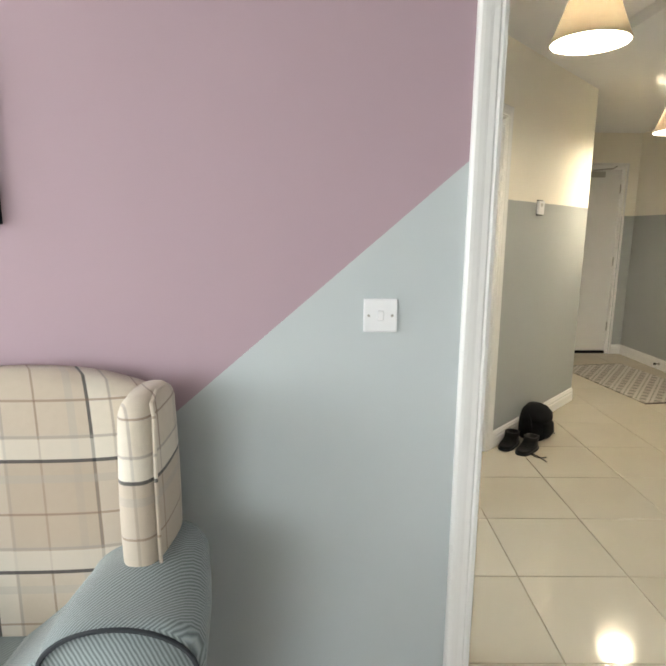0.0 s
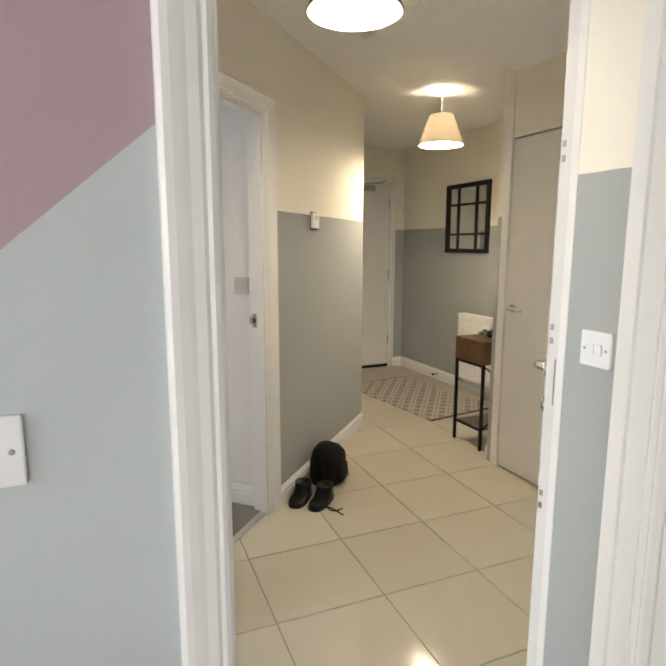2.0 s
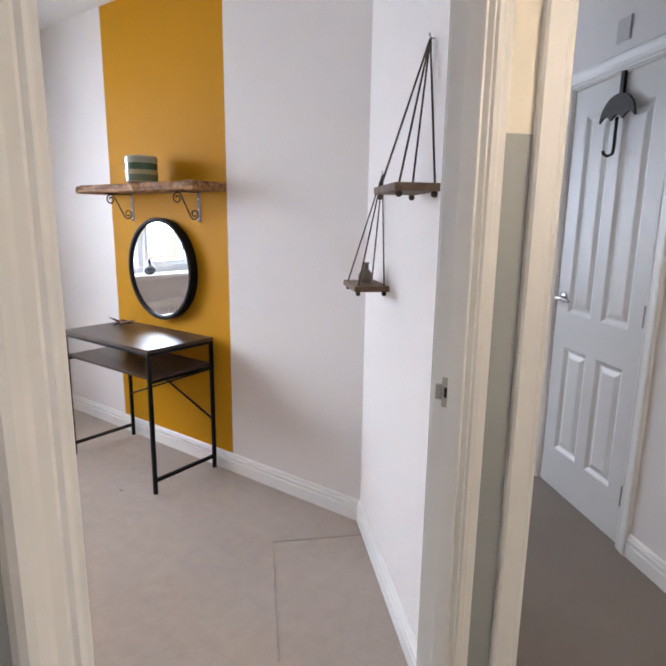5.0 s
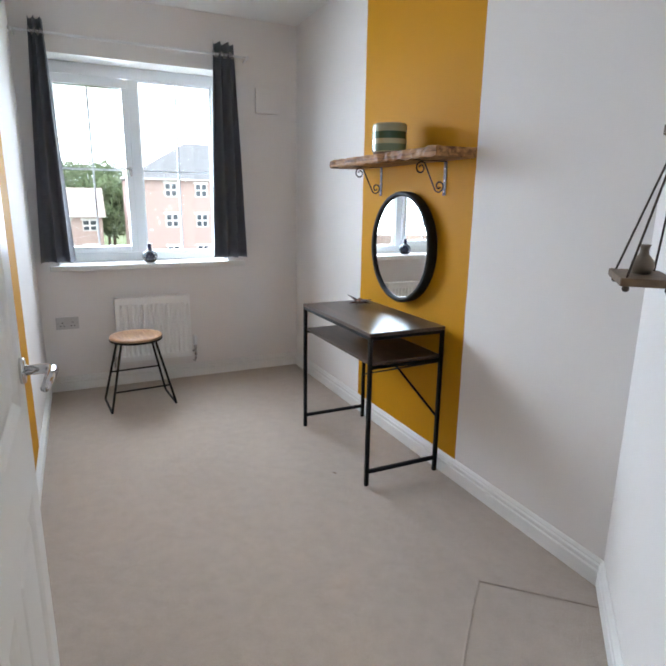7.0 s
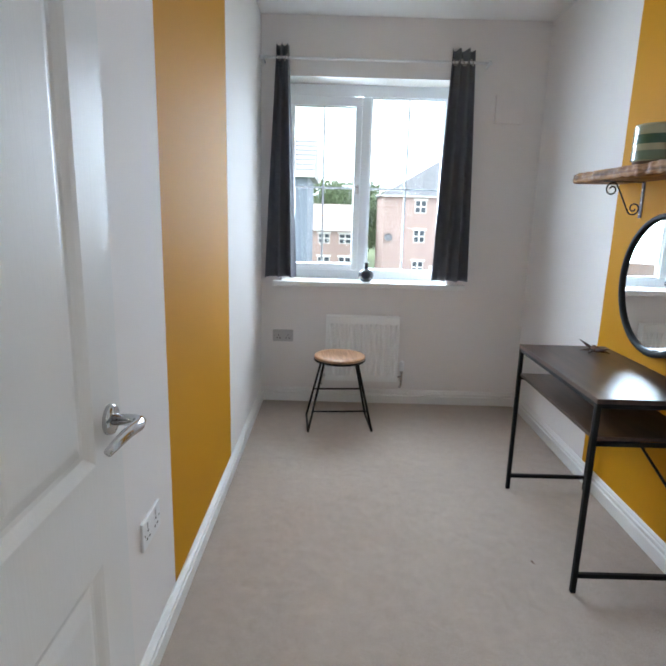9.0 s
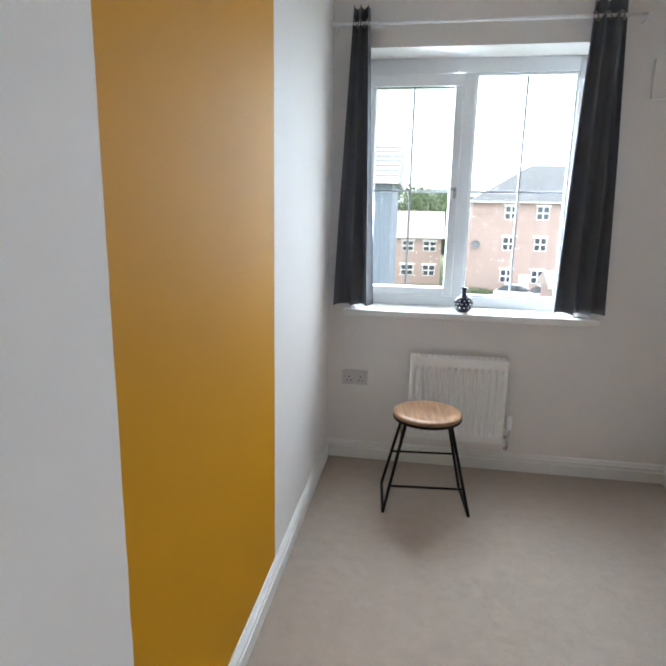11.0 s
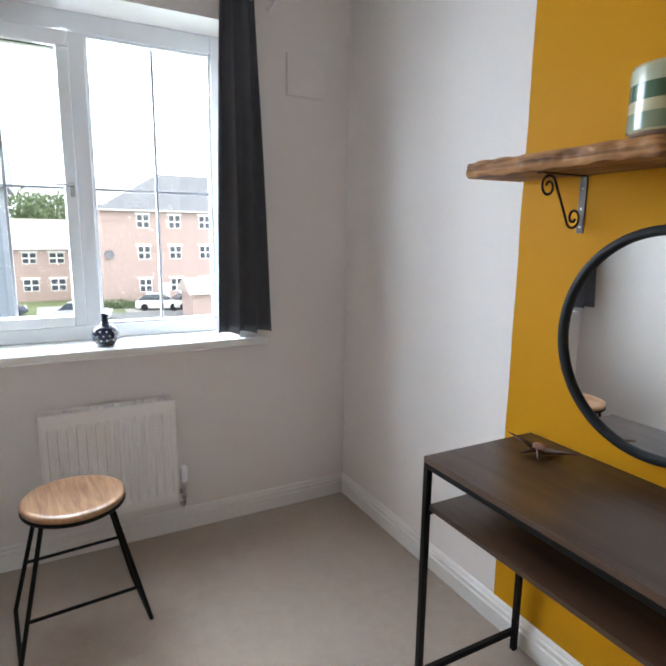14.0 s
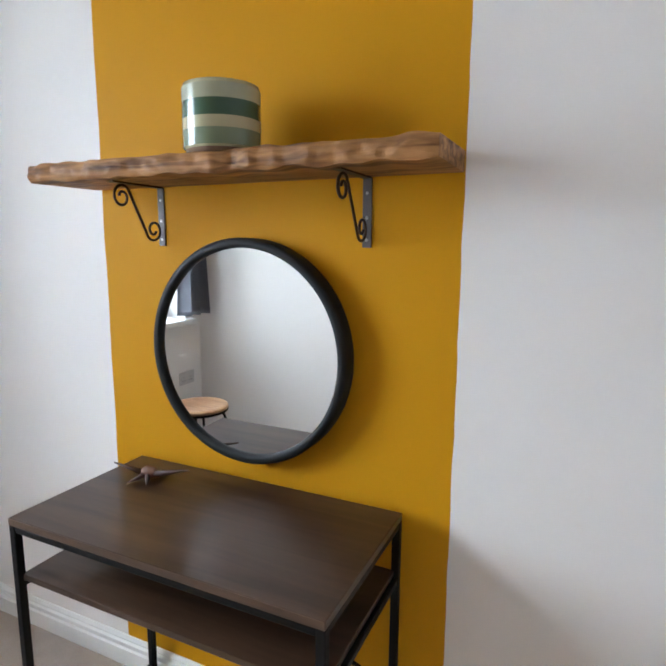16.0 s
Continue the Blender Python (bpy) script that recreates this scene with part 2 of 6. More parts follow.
def line_frame(p0, p1, side):
    """A pose whose x runs from p0 to p1 and whose y points to the given side (+1 is left of the way)."""
    d = (Vector(p1) - Vector(p0)).normalized()
    n = Vector((-d.y, d.x)) * side
    return Matrix(((d.x, n.x, 0, p0[0]), (d.y, n.y, 0, p0[1]), (0, 0, 1, 0), (0, 0, 0, 1)))


def wall(name, p0, p1, side, thick, z1, holes=(), mats=None, label="", z0=-0.02):
    """A wall whose seen face runs p0 to p1; it is thick on the given side. Holes are (s0, s1, z0, z1) and go right through.
    Materials: seen face, far face, edges. Vertices are in world places, so that paint edges lie where they should."""
    m = line_frame(p0, p1, side)
    length = (Vector(p1) - Vector(p0)).length
    ss = sorted({0.0, length, *[h[0] for h in holes], *[h[1] for h in holes]})
    zs = sorted({z0, z1, *[max(z0, h[2]) for h in holes], *[h[3] for h in holes]})
    def solid(i, j):
        if not (0 <= i < len(ss) - 1 and 0 <= j < len(zs) - 1):
            return False
        s, z = (ss[i] + ss[i + 1]) / 2, (zs[j] + zs[j + 1]) / 2
        return not any(h[0] < s < h[1] and h[2] < z < h[3] for h in holes)
    bm = bmesh.new()
    def quad(c, mi):
        f = bm.faces.new([bm.verts.new(m @ Vector(p)) for p in c])
        f.material_index = mi
    for i in range(len(ss) - 1):
        for j in range(len(zs) - 1):
            if not solid(i, j):
                continue
            a, b, c, d = ss[i], ss[i + 1], zs[j], zs[j + 1]
            quad([(a, 0, c), (b, 0, c), (b, 0, d), (a, 0, d)], 0)
            quad([(a, thick, c), (a, thick, d), (b, thick, d), (b, thick, c)], 1)
            if not solid(i - 1, j):
                quad([(a, 0, c), (a, 0, d), (a, thick, d), (a, thick, c)], 2)
            if not solid(i + 1, j):
                quad([(b, 0, c), (b, thick, c), (b, thick, d), (b, 0, d)], 2)
            if not solid(i, j - 1):
                quad([(a, 0, c), (a, thick, c), (b, thick, c), (b, 0, c)], 2)
            if not solid(i, j + 1):
                quad([(a, 0, d), (b, 0, d), (b, thick, d), (a, thick, d)], 2)
    bmesh.ops.remove_doubles(bm, verts=bm.verts, dist=1e-5)
    ob = part(name, bm, mats)
    return tagged(ob, label, "wall", kind="structure")


SKIRT = [(0.0, 0.0), (0.016, 0.0), (0.017, 0.062), (0.0105, 0.066), (0.0105, 0.069), (0.0155, 0.073), (0.0155, 0.086), (0.008, 0.091), (0.008, 0.094), (0.0115, 0.098), (0.004, 0.108), (0.0, 0.108)]


def skirting(name, p0, p1, side, trim0=0.0, trim1=0.0, label="white gloss moulded skirting board"):
    """Skirting along a wall's face, standing out to the given side."""
    m = line_frame(p0, p1, side)
    length = (Vector(p1) - Vector(p0)).length
    bm = bmesh.new()
    a = [bm.verts.new(m @ Vector((trim0, d, z))) for d, z in SKIRT]
    b = [bm.verts.new(m @ Vector((length - trim1, d, z))) for d, z in SKIRT]
    n = len(SKIRT)
    for i in range(n):
        bm.faces.new((a[i], a[(i + 1) % n], b[(i + 1) % n], b[i]))
    bm.faces.new(a[::-1])
    bm.faces.new(b)
    return tagged(part(name, bm, M_trim), label, "baseboard", kind="structure")


ARCH = [(0.0, 0.0), (0.0, 0.010), (0.008, 0.014), (0.014, 0.012), (0.020, 0.016), (0.034, 0.017), (0.042, 0.019), (0.054, 0.021), (0.064, 0.021), (0.070, 0.015), (0.070, 0.0)]


def architrave(name, m, s0, s1, zt, out, width=0.07, gap=0.006, parent=None):
    """Moulded trim round an opening s0..s1 up to zt, in the wall frame m; out is the way it stands out along the frame's y, and the face it lies on."""
    y0, sgn = out
    k = width / 0.07
    bm = bmesh.new()
    def ring(corner):
        r = []
        for d, h in ARCH:
            d = d * k + gap
            p = {0: (s0 - d, 0), 1: (s0 - d, zt + d), 2: (s1 + d, zt + d), 3: (s1 + d, 0)}[corner]
            r.append(bm.verts.new(m @ Vector((p[0], y0 + sgn * h, p[1]))))
        return r
    rs = [ring(c) for c in range(4)]
    n = len(ARCH)
    for a, b in zip(rs, rs[1:]):
        for i in range(n):
            bm.faces.new((a[i], a[(i + 1) % n], b[(i + 1) % n], b[i]))
    bm.faces.new(rs[0][::-1])
    bm.faces.new(rs[3])
    ob = part(name, bm, M_trim, parent)
    return ob


def doorway(name, m, s0, s1, zt, thick, label, stop_at=0.055, faces=(True, True), width=0.07, lining=0.028):
    """Frame of a doorway: lining with stops, and trim on both sides. The hole in the wall is s0-lining to s1+lining, zt+lining high."""
    root = thing(name, label, "door frame", kind="structure")
    e = 0.003
    for nm, a in (("jamb", (s0 - lining, -e, 0, s0, thick + e, zt)), ("jamb", (s1, -e, 0, s1 + lining, thick + e, zt)), ("head", (s0 - lining, -e, zt, s1 + lining, thick + e, zt + lining))):
        ob = part(nm, boxm(*a, bevel=0.002), M_trim, root)
        ob.matrix_parent_inverse = Matrix()
        ob.matrix_basis = m
    for a in ((s0, stop_at, 0, s0 + 0.012, stop_at + 0.036, zt - 0.012), (s1 - 0.012, stop_at, 0, s1, stop_at + 0.036, zt - 0.012), (s0, stop_at, zt - 0.012, s1, stop_at + 0.036, zt)):
        ob = part("stop", boxm(*a, bevel=0.0015), M_trim, root)
        ob.matrix_basis = m
    if faces[0]:
        architrave("architrave", m, s0, s1, zt, (0.0, -1), width, parent=root)
    if faces[1]:
        architrave("architrave", m, s0, s1, zt, (thick, 1), width, parent=root)
    return root


def panel_face(bm, w, h, y, sgn, panels):
    """A door face in the x-z plane with moulded, raised panels; panels are (x0, z0, x1, z1)."""
    xs = sorted({0.0, w, *[p[0] for p in panels], *[p[2] for p in panels]})
    zs = sorted({0.0, h, *[p[1] for p in panels], *[p[3] for p in panels]})
    for i in range(len(xs) - 1):
        for j in range(len(zs) - 1):
            cx, cz = (xs[i] + xs[i + 1]) / 2, (zs[j] + zs[j + 1]) / 2
            if any(p[0] < cx < p[2] and p[1] < cz < p[3] for p in panels):
                continue
            bm.faces.new([bm.verts.new((a, y, b)) for a, b in ((xs[i], zs[j]), (xs[i + 1], zs[j]), (xs[i + 1], zs[j + 1]), (xs[i], zs[j + 1]))])
    for x0, z0, x1, z1 in panels:
        steps = [(0.0, 0.0), (0.008, 0.004), (0.018, 0.011), (0.026, 0.012), (0.048, 0.004), (0.054, 0.003)]
        prev = None
        for ins, dep in steps:
            r = [bm.verts.new((a, y - sgn * dep, b)) for a, b in ((x0 + ins, z0 + ins), (x1 - ins, z0 + ins), (x1 - ins, z1 - ins), (x0 + ins, z1 - ins))]
            if prev:
                for k in range(4):
                    bm.faces.new((prev[k], prev[(k + 1) % 4], r[(k + 1) % 4], r[k]))
            prev = r
        bm.faces.new(prev)


def leaf_mesh(w, h, t=0.036, panelled=True):
    bm = bmesh.new()
    st, mid = 0.105, 0.075
    pw = (w - 2 * st - mid) / 2
    pan = []
    if panelled:
        for x0 in (st, st + pw + mid):
            pan += [(x0, 0.22, x0 + pw, 0.772), (x0, 0.947, x0 + pw, h - 0.13)]
    panel_face(bm, w, h, 0.0, -1, pan)
    panel_face(bm, w, h, t, 1, pan)
    for c in (((0, 0), (0, h)), ((0, h), (w, h)), ((w, h), (w, 0)), ((w, 0), (0, 0))):
        (a, b), (c2, d) = c
        bm.faces.new([bm.verts.new(p) for p in ((a, 0, b), (c2, 0, d), (c2, t, d), (a, t, b))])
    bmesh.ops.remove_doubles(bm, verts=bm.verts, dist=1e-5)
    return bm


def lever(parent, m, way=1, name="door_handle", lock=False, size=1.0):
    """A chrome lever on a round rose; m: x along the door, y out of its face. way: which way the lever points along x."""
    bm = bmesh.new()
    lathe(bm, [(0.026, 0.0), (0.026, 0.006), (0.024, 0.009), (0.010, 0.010)], 24)
    tube(bm, [(0, 0, 0.008), (0, 0, 0.045), (0.006 * way, 0, 0.054), (0.02 * way, 0, 0.057), (0.06 * way, 0.004, 0.056), (0.095 * way, 0.0, 0.051), (0.115 * way, -0.006, 0.046)], [0.010, 0.010, 0.0105, 0.0105, 0.0095, 0.0085, 0.007], 12)
    if lock:
        lathe(bm, [(0.024, 0.0), (0.024, 0.006), (0.022, 0.008)], 20, (0, -0.085, 0))
        tube(bm, [(0, -0.085, 0.008), (0, -0.085, 0.022)], 0.007, 10)
        box(bm, -0.004, -0.100, 0.018, 0.004, -0.070, 0.030, 0.001)
    ob = part(name, bm, M_chrome, parent, "polished chrome lever handle", smooth=True)
    ob.matrix_basis = m @ Matrix(((size, 0, 0, 0), (0, 0, size, 0), (0, size, 0, 0), (0, 0, 0, 1)))
    return ob


def door(name, m, w, h, label, panelled=True, handle_x=None, handle_sides=(1,), lever_way=1, lock=False, hinge_x=None, material=None, handle_z=1.02):
    """A leaf that stands in the frame m: x along it, y through it (0 to 0.036)."""
    root = thing(name, label, "door", m, kind="structure")
    part("leaf", leaf_mesh(w, h, panelled=panelled), material or M_door, root)
    if handle_x is not None:
        for s in handle_sides:
            mm = pose(handle_x, 0.036, handle_z) if s > 0 else pose(handle_x, 0.0, handle_z) @ Matrix.Diagonal((1, -1, 1, 1))
            lever(root, mm, lever_way, lock=lock, size=1.2 if lock else 1.0)
    if hinge_x is not None:
        for z in (0.24, 1.0, h - 0.22):
            bm = bmesh.new()
            tube(bm, [(hinge_x, 0.042, z - 0.045), (hinge_x, 0.042, z + 0.045)], 0.006, 8)
            part("hinge", bm, M_brass, root)
    return root


def rotz(deg):
    return Matrix.Rotation(radians(deg), 4, "Z")


def diag(u, v):
    """A place on the plan of the canted hall wall: u along it, v through it."""
    return ((u - v) / math.sqrt(2), (u + v) / math.sqrt(2))


# ---------------------------------------------------------------- the shell
XW, YS, YN, XE = -3.39, 1.875, 3.746, 0.380       # bedroom: window wall, ochre walls, door wall
HW, VD, TH = 0.465, 1.761, 0.10                   # hall: door wall, canted wall, thickness
ZB, ZH, ZF, ZL = 2.60, 2.40, 2.46, 2.50          # ceilings
DT = 2.02                                        # head of the doorways

# window wall, one facade for three rooms
wall("wall_west", (XW, -3.0), (XW, 7.0), 1, 0.32, 2.7,
     [(2.0, 4.0 + 0.4, 0.85, 2.2), (3.0 + 2.02, 3.0 + 3.18, 0.87, 2.235), (3.0 + 4.5, 3.0 + 6.0, 0.9, 2.2)], [M_white, M_livplain, M_white], "white painted outer wall with window openings")
# living room / bedroom partition and its doorway
L0, L1 = 0.535, 1.398
wall("wall_living_north", (XW, 1.795), (2.6, 1.795), 1, 0.08, 2.7, [(L0 - 0.028 - XW, L1 + 0.028 - XW, -0.1, DT + 0.028)], [M_living, M_south, M_trim], "pink and pale grey wall with a slanted paint edge")
mL = line_frame((0, 1.795), (1, 1.795), 1)
doorway("door_frame_1", mL, L0, L1, DT, 0.08, "white painted living room door frame", stop_at=0.042, faces=(True, False))
# bedroom door wall
B0, B1 = 1.990, 2.874
mB = line_frame((HW, 0), (HW, 1), 1)
wall("wall_bedroom_east", (HW, YS), (HW, 2.955), 1, HW - XE, 2.7, [(B0 - 0.028 - YS, B1 + 0.028 - YS, -0.1, DT + 0.028)], [M_hall, M_white, M_trim], "bedroom door wall, two-tone paint to the hall")
doorway("door_frame_2", mB, B0, B1, DT, HW - XE, "white painted bedroom door frame", stop_at=0.010, width=0.055)
# canted wall with the second bedroom's doorway
D0, D1 = 2.568, 3.423
UC0, UC1 = (2.955 + 0.465) / math.sqrt(2), 4.945
mD = line_frame(diag(0, VD), diag(1, VD), 1)
wall("wall_canted", diag(UC0, VD), diag(UC1, VD), 1, TH, 2.7, [(D0 - 0.028 - UC0, D1 + 0.028 - UC0, -0.1, DT + 0.028)], [M_hall, M_white, M_trim], "canted hall wall, cream over grey paint")
doorway("door_frame_3", mD, D0, D1, DT, TH, "white painted bedroom door frame on the canted wall", stop_at=0.02, width=0.07)
# wall with the hanging shelves, and the desk wall
US = 2.384
wall("wall_shelves", diag(US, 1.77), diag(US, (3.746 + 0.375) / math.sqrt(2)), -1, 0.09, 2.7, (), [M_white, M_white, M_white], "white canted bedroom wall")
wall("wall_desk", (-0.375, YN), (XW, YN), -1, 0.10, 2.7, (), [M_north, M_white, M_white], "white bedroom wall with an ochre painted stripe")
# second bedroom
UR = 3.47
wall("wall_rear_door", diag(UR, VD + TH), diag(UR, 4.6), -1, 0.1, 2.7, [(2.56 - VD - TH, 3.23 - VD - TH, -0.1, 2.03)], [M_white, M_white, M_trim], "white wall with a panelled door")
wall("wall_rear_north", (XW, 6.6), (0.4, 6.6), 1, 0.1, 2.7, (), [M_white, M_white, M_white], "plain white wall")
# far hall
CX0, CY0 = diag(UC1, VD)
wall("wall_hall_return", (CX0, CY0), (CX0, 6.5), 1, 0.1, 2.7, (), [M_hall, M_hall, M_hall], "hall wall beyond the corner")
wall("wall_front", (CX0 - 0.1, 6.5), (4.0, 6.5), 1, 0.15, 2.7, [(2.62 - CX0 + 0.1, 3.53 - CX0 + 0.1, -0.1, 2.13)], [M_hall, M_hall, M_trim], "hall end wall with the front door")
wall("wall_mirror", (3.68, 6.5), (3.68, 3.78), 1, 0.1, 2.7, (), [M_hall, M_hall, M_hall], "hall wall, cream over grey paint")
wall("wall_recess", (3.68, 3.79), (2.802, 3.79), 1, 0.1, 2.7, (), [M_hall, M_hall, M_hall], "side of the hall recess")
wall("wall_cupboard", (2.70, 3.79), (2.70, 1.9), 1, 0.1, 2.7, [(0.105, 0.875, -0.1, 2.03)], [M_hall, M_hall, M_trim], "hall wall with the cupboard door")
wall("wall_switch", (1.474, 2.085), (1.474, YS), 1, 0.10, 2.7, (), [M_hall, M_hall, M_hall], "short hall wall beside the living room door")
wall("wall_bathroom", (1.58, 2.082), (2.70, 2.082), -1, 0.1, 2.7, (), [M_hall, M_hall, M_hall], "hall wall behind the open door")
# living room, round the camera
wall("wall_living_south", (XW, -3.0), (2.6, -3.0), -1, 0.12, 2.7, [(0.5, 2.5, 0.8, 2.2)], [M_livplain] * 3, "plain pale living room wall")
wall("wall_living_east", (2.6, -3.0), (2.6, 1.795), -1, 0.1, 2.7, (), [M_livplain] * 3, "plain pale living room wall")

# floors
def slab(name, poly, z0, z1, material, label, cat):
    return tagged(part(name, prism(bmesh.new(), poly, z0, z1), material), label, cat, kind="structure")


thr = VD + 0.05
slab("floor_living", [(XW, -3.0), (2.6, -3.0), (2.6, 1.835), (XW, 1.835)], -0.1, -0.001, M_carpet, "taupe living room carpet", "carpet")
slab("floor_bedroom", [(XW, YS - 0.03), (HW - 0.06, YS - 0.03), (HW - 0.06, 2.98), diag(US + 0.05, 1.78), (-0.34, YN + 0.05), (XW, YN + 0.05)], -0.1, 0.004, M_carpet, "taupe cut-pile bedroom carpet", "carpet")
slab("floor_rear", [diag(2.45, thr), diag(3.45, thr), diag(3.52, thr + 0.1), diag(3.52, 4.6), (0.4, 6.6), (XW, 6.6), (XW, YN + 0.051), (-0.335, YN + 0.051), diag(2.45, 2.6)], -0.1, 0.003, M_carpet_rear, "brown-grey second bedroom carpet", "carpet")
slab("floor_hall", [(HW - 0.06, 1.836), (4.0, 1.836), (4.0, 6.7), (CX0 - 0.05, 6.7), diag(UC1, thr), diag(UC0 - 0.03, thr), (HW - 0.06, 2.98)], -0.12, -0.006, M_grout, "hall floor bed under the cream tiles", "floor")
# ceilings
slab("ceiling_living", [(XW, -3.0), (2.6, -3.0), (2.6, 1.835), (XW, 1.835)], ZL, 2.72, M_ceil, "white living room ceiling", "ceiling")
slab("ceiling_bedroom", [(XW, 1.836), (0.409, 1.836), (0.409, 2.95), diag(US + 0.045, 1.75), (-0.36, YN + 0.05), (XW, YN + 0.05)], ZB, 2.75, M_ceil, "white bedroom ceiling", "ceiling")
slab("ceiling_rear", [diag(2.43, VD + 0.05), diag(3.52, VD + 0.05), diag(3.52, 4.6), (0.4, 6.6), (XW, 6.6), (XW, YN + 0.051), (-0.36, YN + 0.051)], 2.55, 2.74, M_ceil, "white second bedroom ceiling", "ceiling")
slab("ceiling_hall", [(0.41, 1.836), (1.688, 1.836), (1.688, 3.678), (4.0, 3.678), (4.0, 6.7), (CX0 - 0.05, 6.7), diag(UC1, VD + 0.03), diag(UC0 - 0.02, VD + 0.05), (0.41, 2.98)], ZF, 2.74, M_ceil, "white hall ceiling", "ceiling")
slab("ceiling_hall_low", [(1.69, 1.836), (2.75, 1.836), (2.75, 3.676), (1.69, 3.676)], ZH, 2.745, M_ceil, "lowered white ceiling before the cupboard", "ceiling")

# skirting boards
skirting("baseboard_bedroom_north", (-0.375, YN), (XW, YN), 1)
skirting("baseboard_bedroom_west", (XW, YN), (XW, YS), 1)
skirting("baseboard_bedroom_south", (XW, YS), (XE, YS), 1)
skirting("baseboard_bedroom_shelves", diag(US, 1.80), diag(US, 2.914), 1)
skirting("baseboard_living", (XW, 1.795), (L0 - 0.08, 1.795), -1)
skirting("baseboard_canted", diag(D1 + 0.078, VD), diag(UC1, VD), -1)
skirting("baseboard_strip", diag(UC0, VD), diag(D0 - 0.078, VD), -1)
skirting("baseboard_return", (CX0, CY0), (CX0, 6.5), -1)
skirting("baseboard_mirror", (3.68, 6.5), (3.68, 3.79), -1)
skirting("baseboard_recess", (3.68, 3.79), (2.70, 3.79), -1)
skirting("baseboard_switch", (1.474, YS), (1.474, 2.083), 1)
skirting("baseboard_rear", diag(UR, VD + TH), diag(UR, 2.49), 1)
skirting("baseboard_front", (3.556, 6.5), (3.68, 6.5), -1)


# ================================================================ more materials
def wood(name, dark, light, scale=(3, 40, 40), rough=0.4, bump=0.15, ring=3.0):
    m = bpy.data.materials.new(name)
    m.use_nodes = True
    nt = m.node_tree
    b = nt.nodes["Principled BSDF"]
    b.inputs["Roughness"].default_value = rough
    tc = nt.nodes.new("ShaderNodeTexCoord")
    mp = nt.nodes.new("ShaderNodeMapping")
    mp.inputs["Scale"].default_value = scale
    nt.links.new(tc.outputs["Object"], mp.inputs[0])
    n = nt.nodes.new("ShaderNodeTexNoise")
    n.inputs["Scale"].default_value = 1.0
    n.inputs["Detail"].default_value = 8
    n.inputs["Distortion"].default_value = 0.6
    nt.links.new(mp.outputs[0], n.inputs["Vector"])
    big = nt.nodes.new("ShaderNodeTexNoise")
    big.inputs["Scale"].default_value = ring
    big.inputs["Detail"].default_value = 3
    nt.links.new(tc.outputs["Object"], big.inputs["Vector"])
    f = math_node(nt, "ADD", math_node(nt, "MULTIPLY", n.outputs["Fac"], 0.7), math_node(nt, "MULTIPLY", big.outputs["Fac"], 0.3))
    r = nt.nodes.new("ShaderNodeValToRGB")
    r.color_ramp.elements[0].position, r.color_ramp.elements[0].color = 0.32, (*dark, 1)
    r.color_ramp.elements[1].position, r.color_ramp.elements[1].color = 0.68, (*light, 1)
    nt.links.new(f, r.inputs[0])
    nt.links.new(r.outputs[0], b.inputs["Base Color"])
    bp = nt.nodes.new("ShaderNodeBump")
    bp.inputs["Strength"].default_value = bump
    bp.inputs["Distance"].default_value = 0.002
    nt.links.new(n.outputs["Fac"], bp.inputs["Height"])
    nt.links.new(bp.outputs[0], b.inputs["Normal"])
    return m


M_desk = wood("dark_walnut", (0.020, 0.010, 0.006), (0.082, 0.043, 0.025), (2.5, 26, 26), 0.31, 0.03)
M_stool = wood("oak", (0.29, 0.14, 0.07), (0.60, 0.36, 0.20), (6, 60, 60), 0.3, 0.06)
M_slab = wood("rustic_pine", (0.060, 0.022, 0.009), (0.56, 0.28, 0.105), (3, 38, 60), 0.6, 0.6, 7.0)
M_slab.node_tree.nodes["Principled BSDF"].inputs["Specular IOR Level"].default_value = 0.2
M_hang = wood("stained_board", (0.075, 0.045, 0.024), (0.20, 0.125, 0.065), (30, 30, 30), 0.6)
M_console = wood("console_wood", (0.055, 0.026, 0.010), (0.15, 0.075, 0.028), (5, 30, 30), 0.4)
M_lace = mat("black_lace", (0.008, 0.008, 0.008), 0.9, noise_amt=0.3, noise_scale=90, spec=0.2)
M_rope = mat("rope", (0.045, 0.030, 0.022), 0.9, noise_amt=0.3, noise_scale=150)
M_bracket = mat("bracket_iron", (0.05, 0.03, 0.02), 0.5, metal=0.7, noise_amt=0.3, noise_scale=40)
M_galv = mat("bracket_steel", (0.11, 0.10, 0.095), 0.55, metal=0.5, noise_amt=0.2, noise_scale=40)
M_mirror = mat("mirror_silver", (0.90, 0.92, 0.92), 0.0, metal=1.0, noise_amt=0.0)
M_rubber = mat("mirror_rim", (0.007, 0.008, 0.010), 0.6, noise_amt=0.2, spec=0.3)
M_cloth = mat("curtain_cloth", (0.125, 0.130, 0.155), 0.9, noise_amt=0.12, noise_scale=30, bump=0.3, bump_scale=500, sheen=0.15)
M_rad = mat("radiator_enamel", (0.88, 0.87, 0.86), 0.35, noise_amt=0.02)
M_vase = mat("cobalt_glaze", (0.010, 0.014, 0.045), 0.12, noise_amt=0.2, coat=0.5)
M_dot = mat("white_glaze", (0.72, 0.74, 0.80), 0.2, noise_amt=0.03)
M_shade = mat("lamp_shade_cloth", (0.33, 0.28, 0.22), 0.85, noise_amt=0.06, noise_scale=40, bump=0.2, bump_scale=500)
M_shadein = mat("lamp_shade_lining", (0.72, 0.70, 0.64), 0.8, noise_amt=0.02)
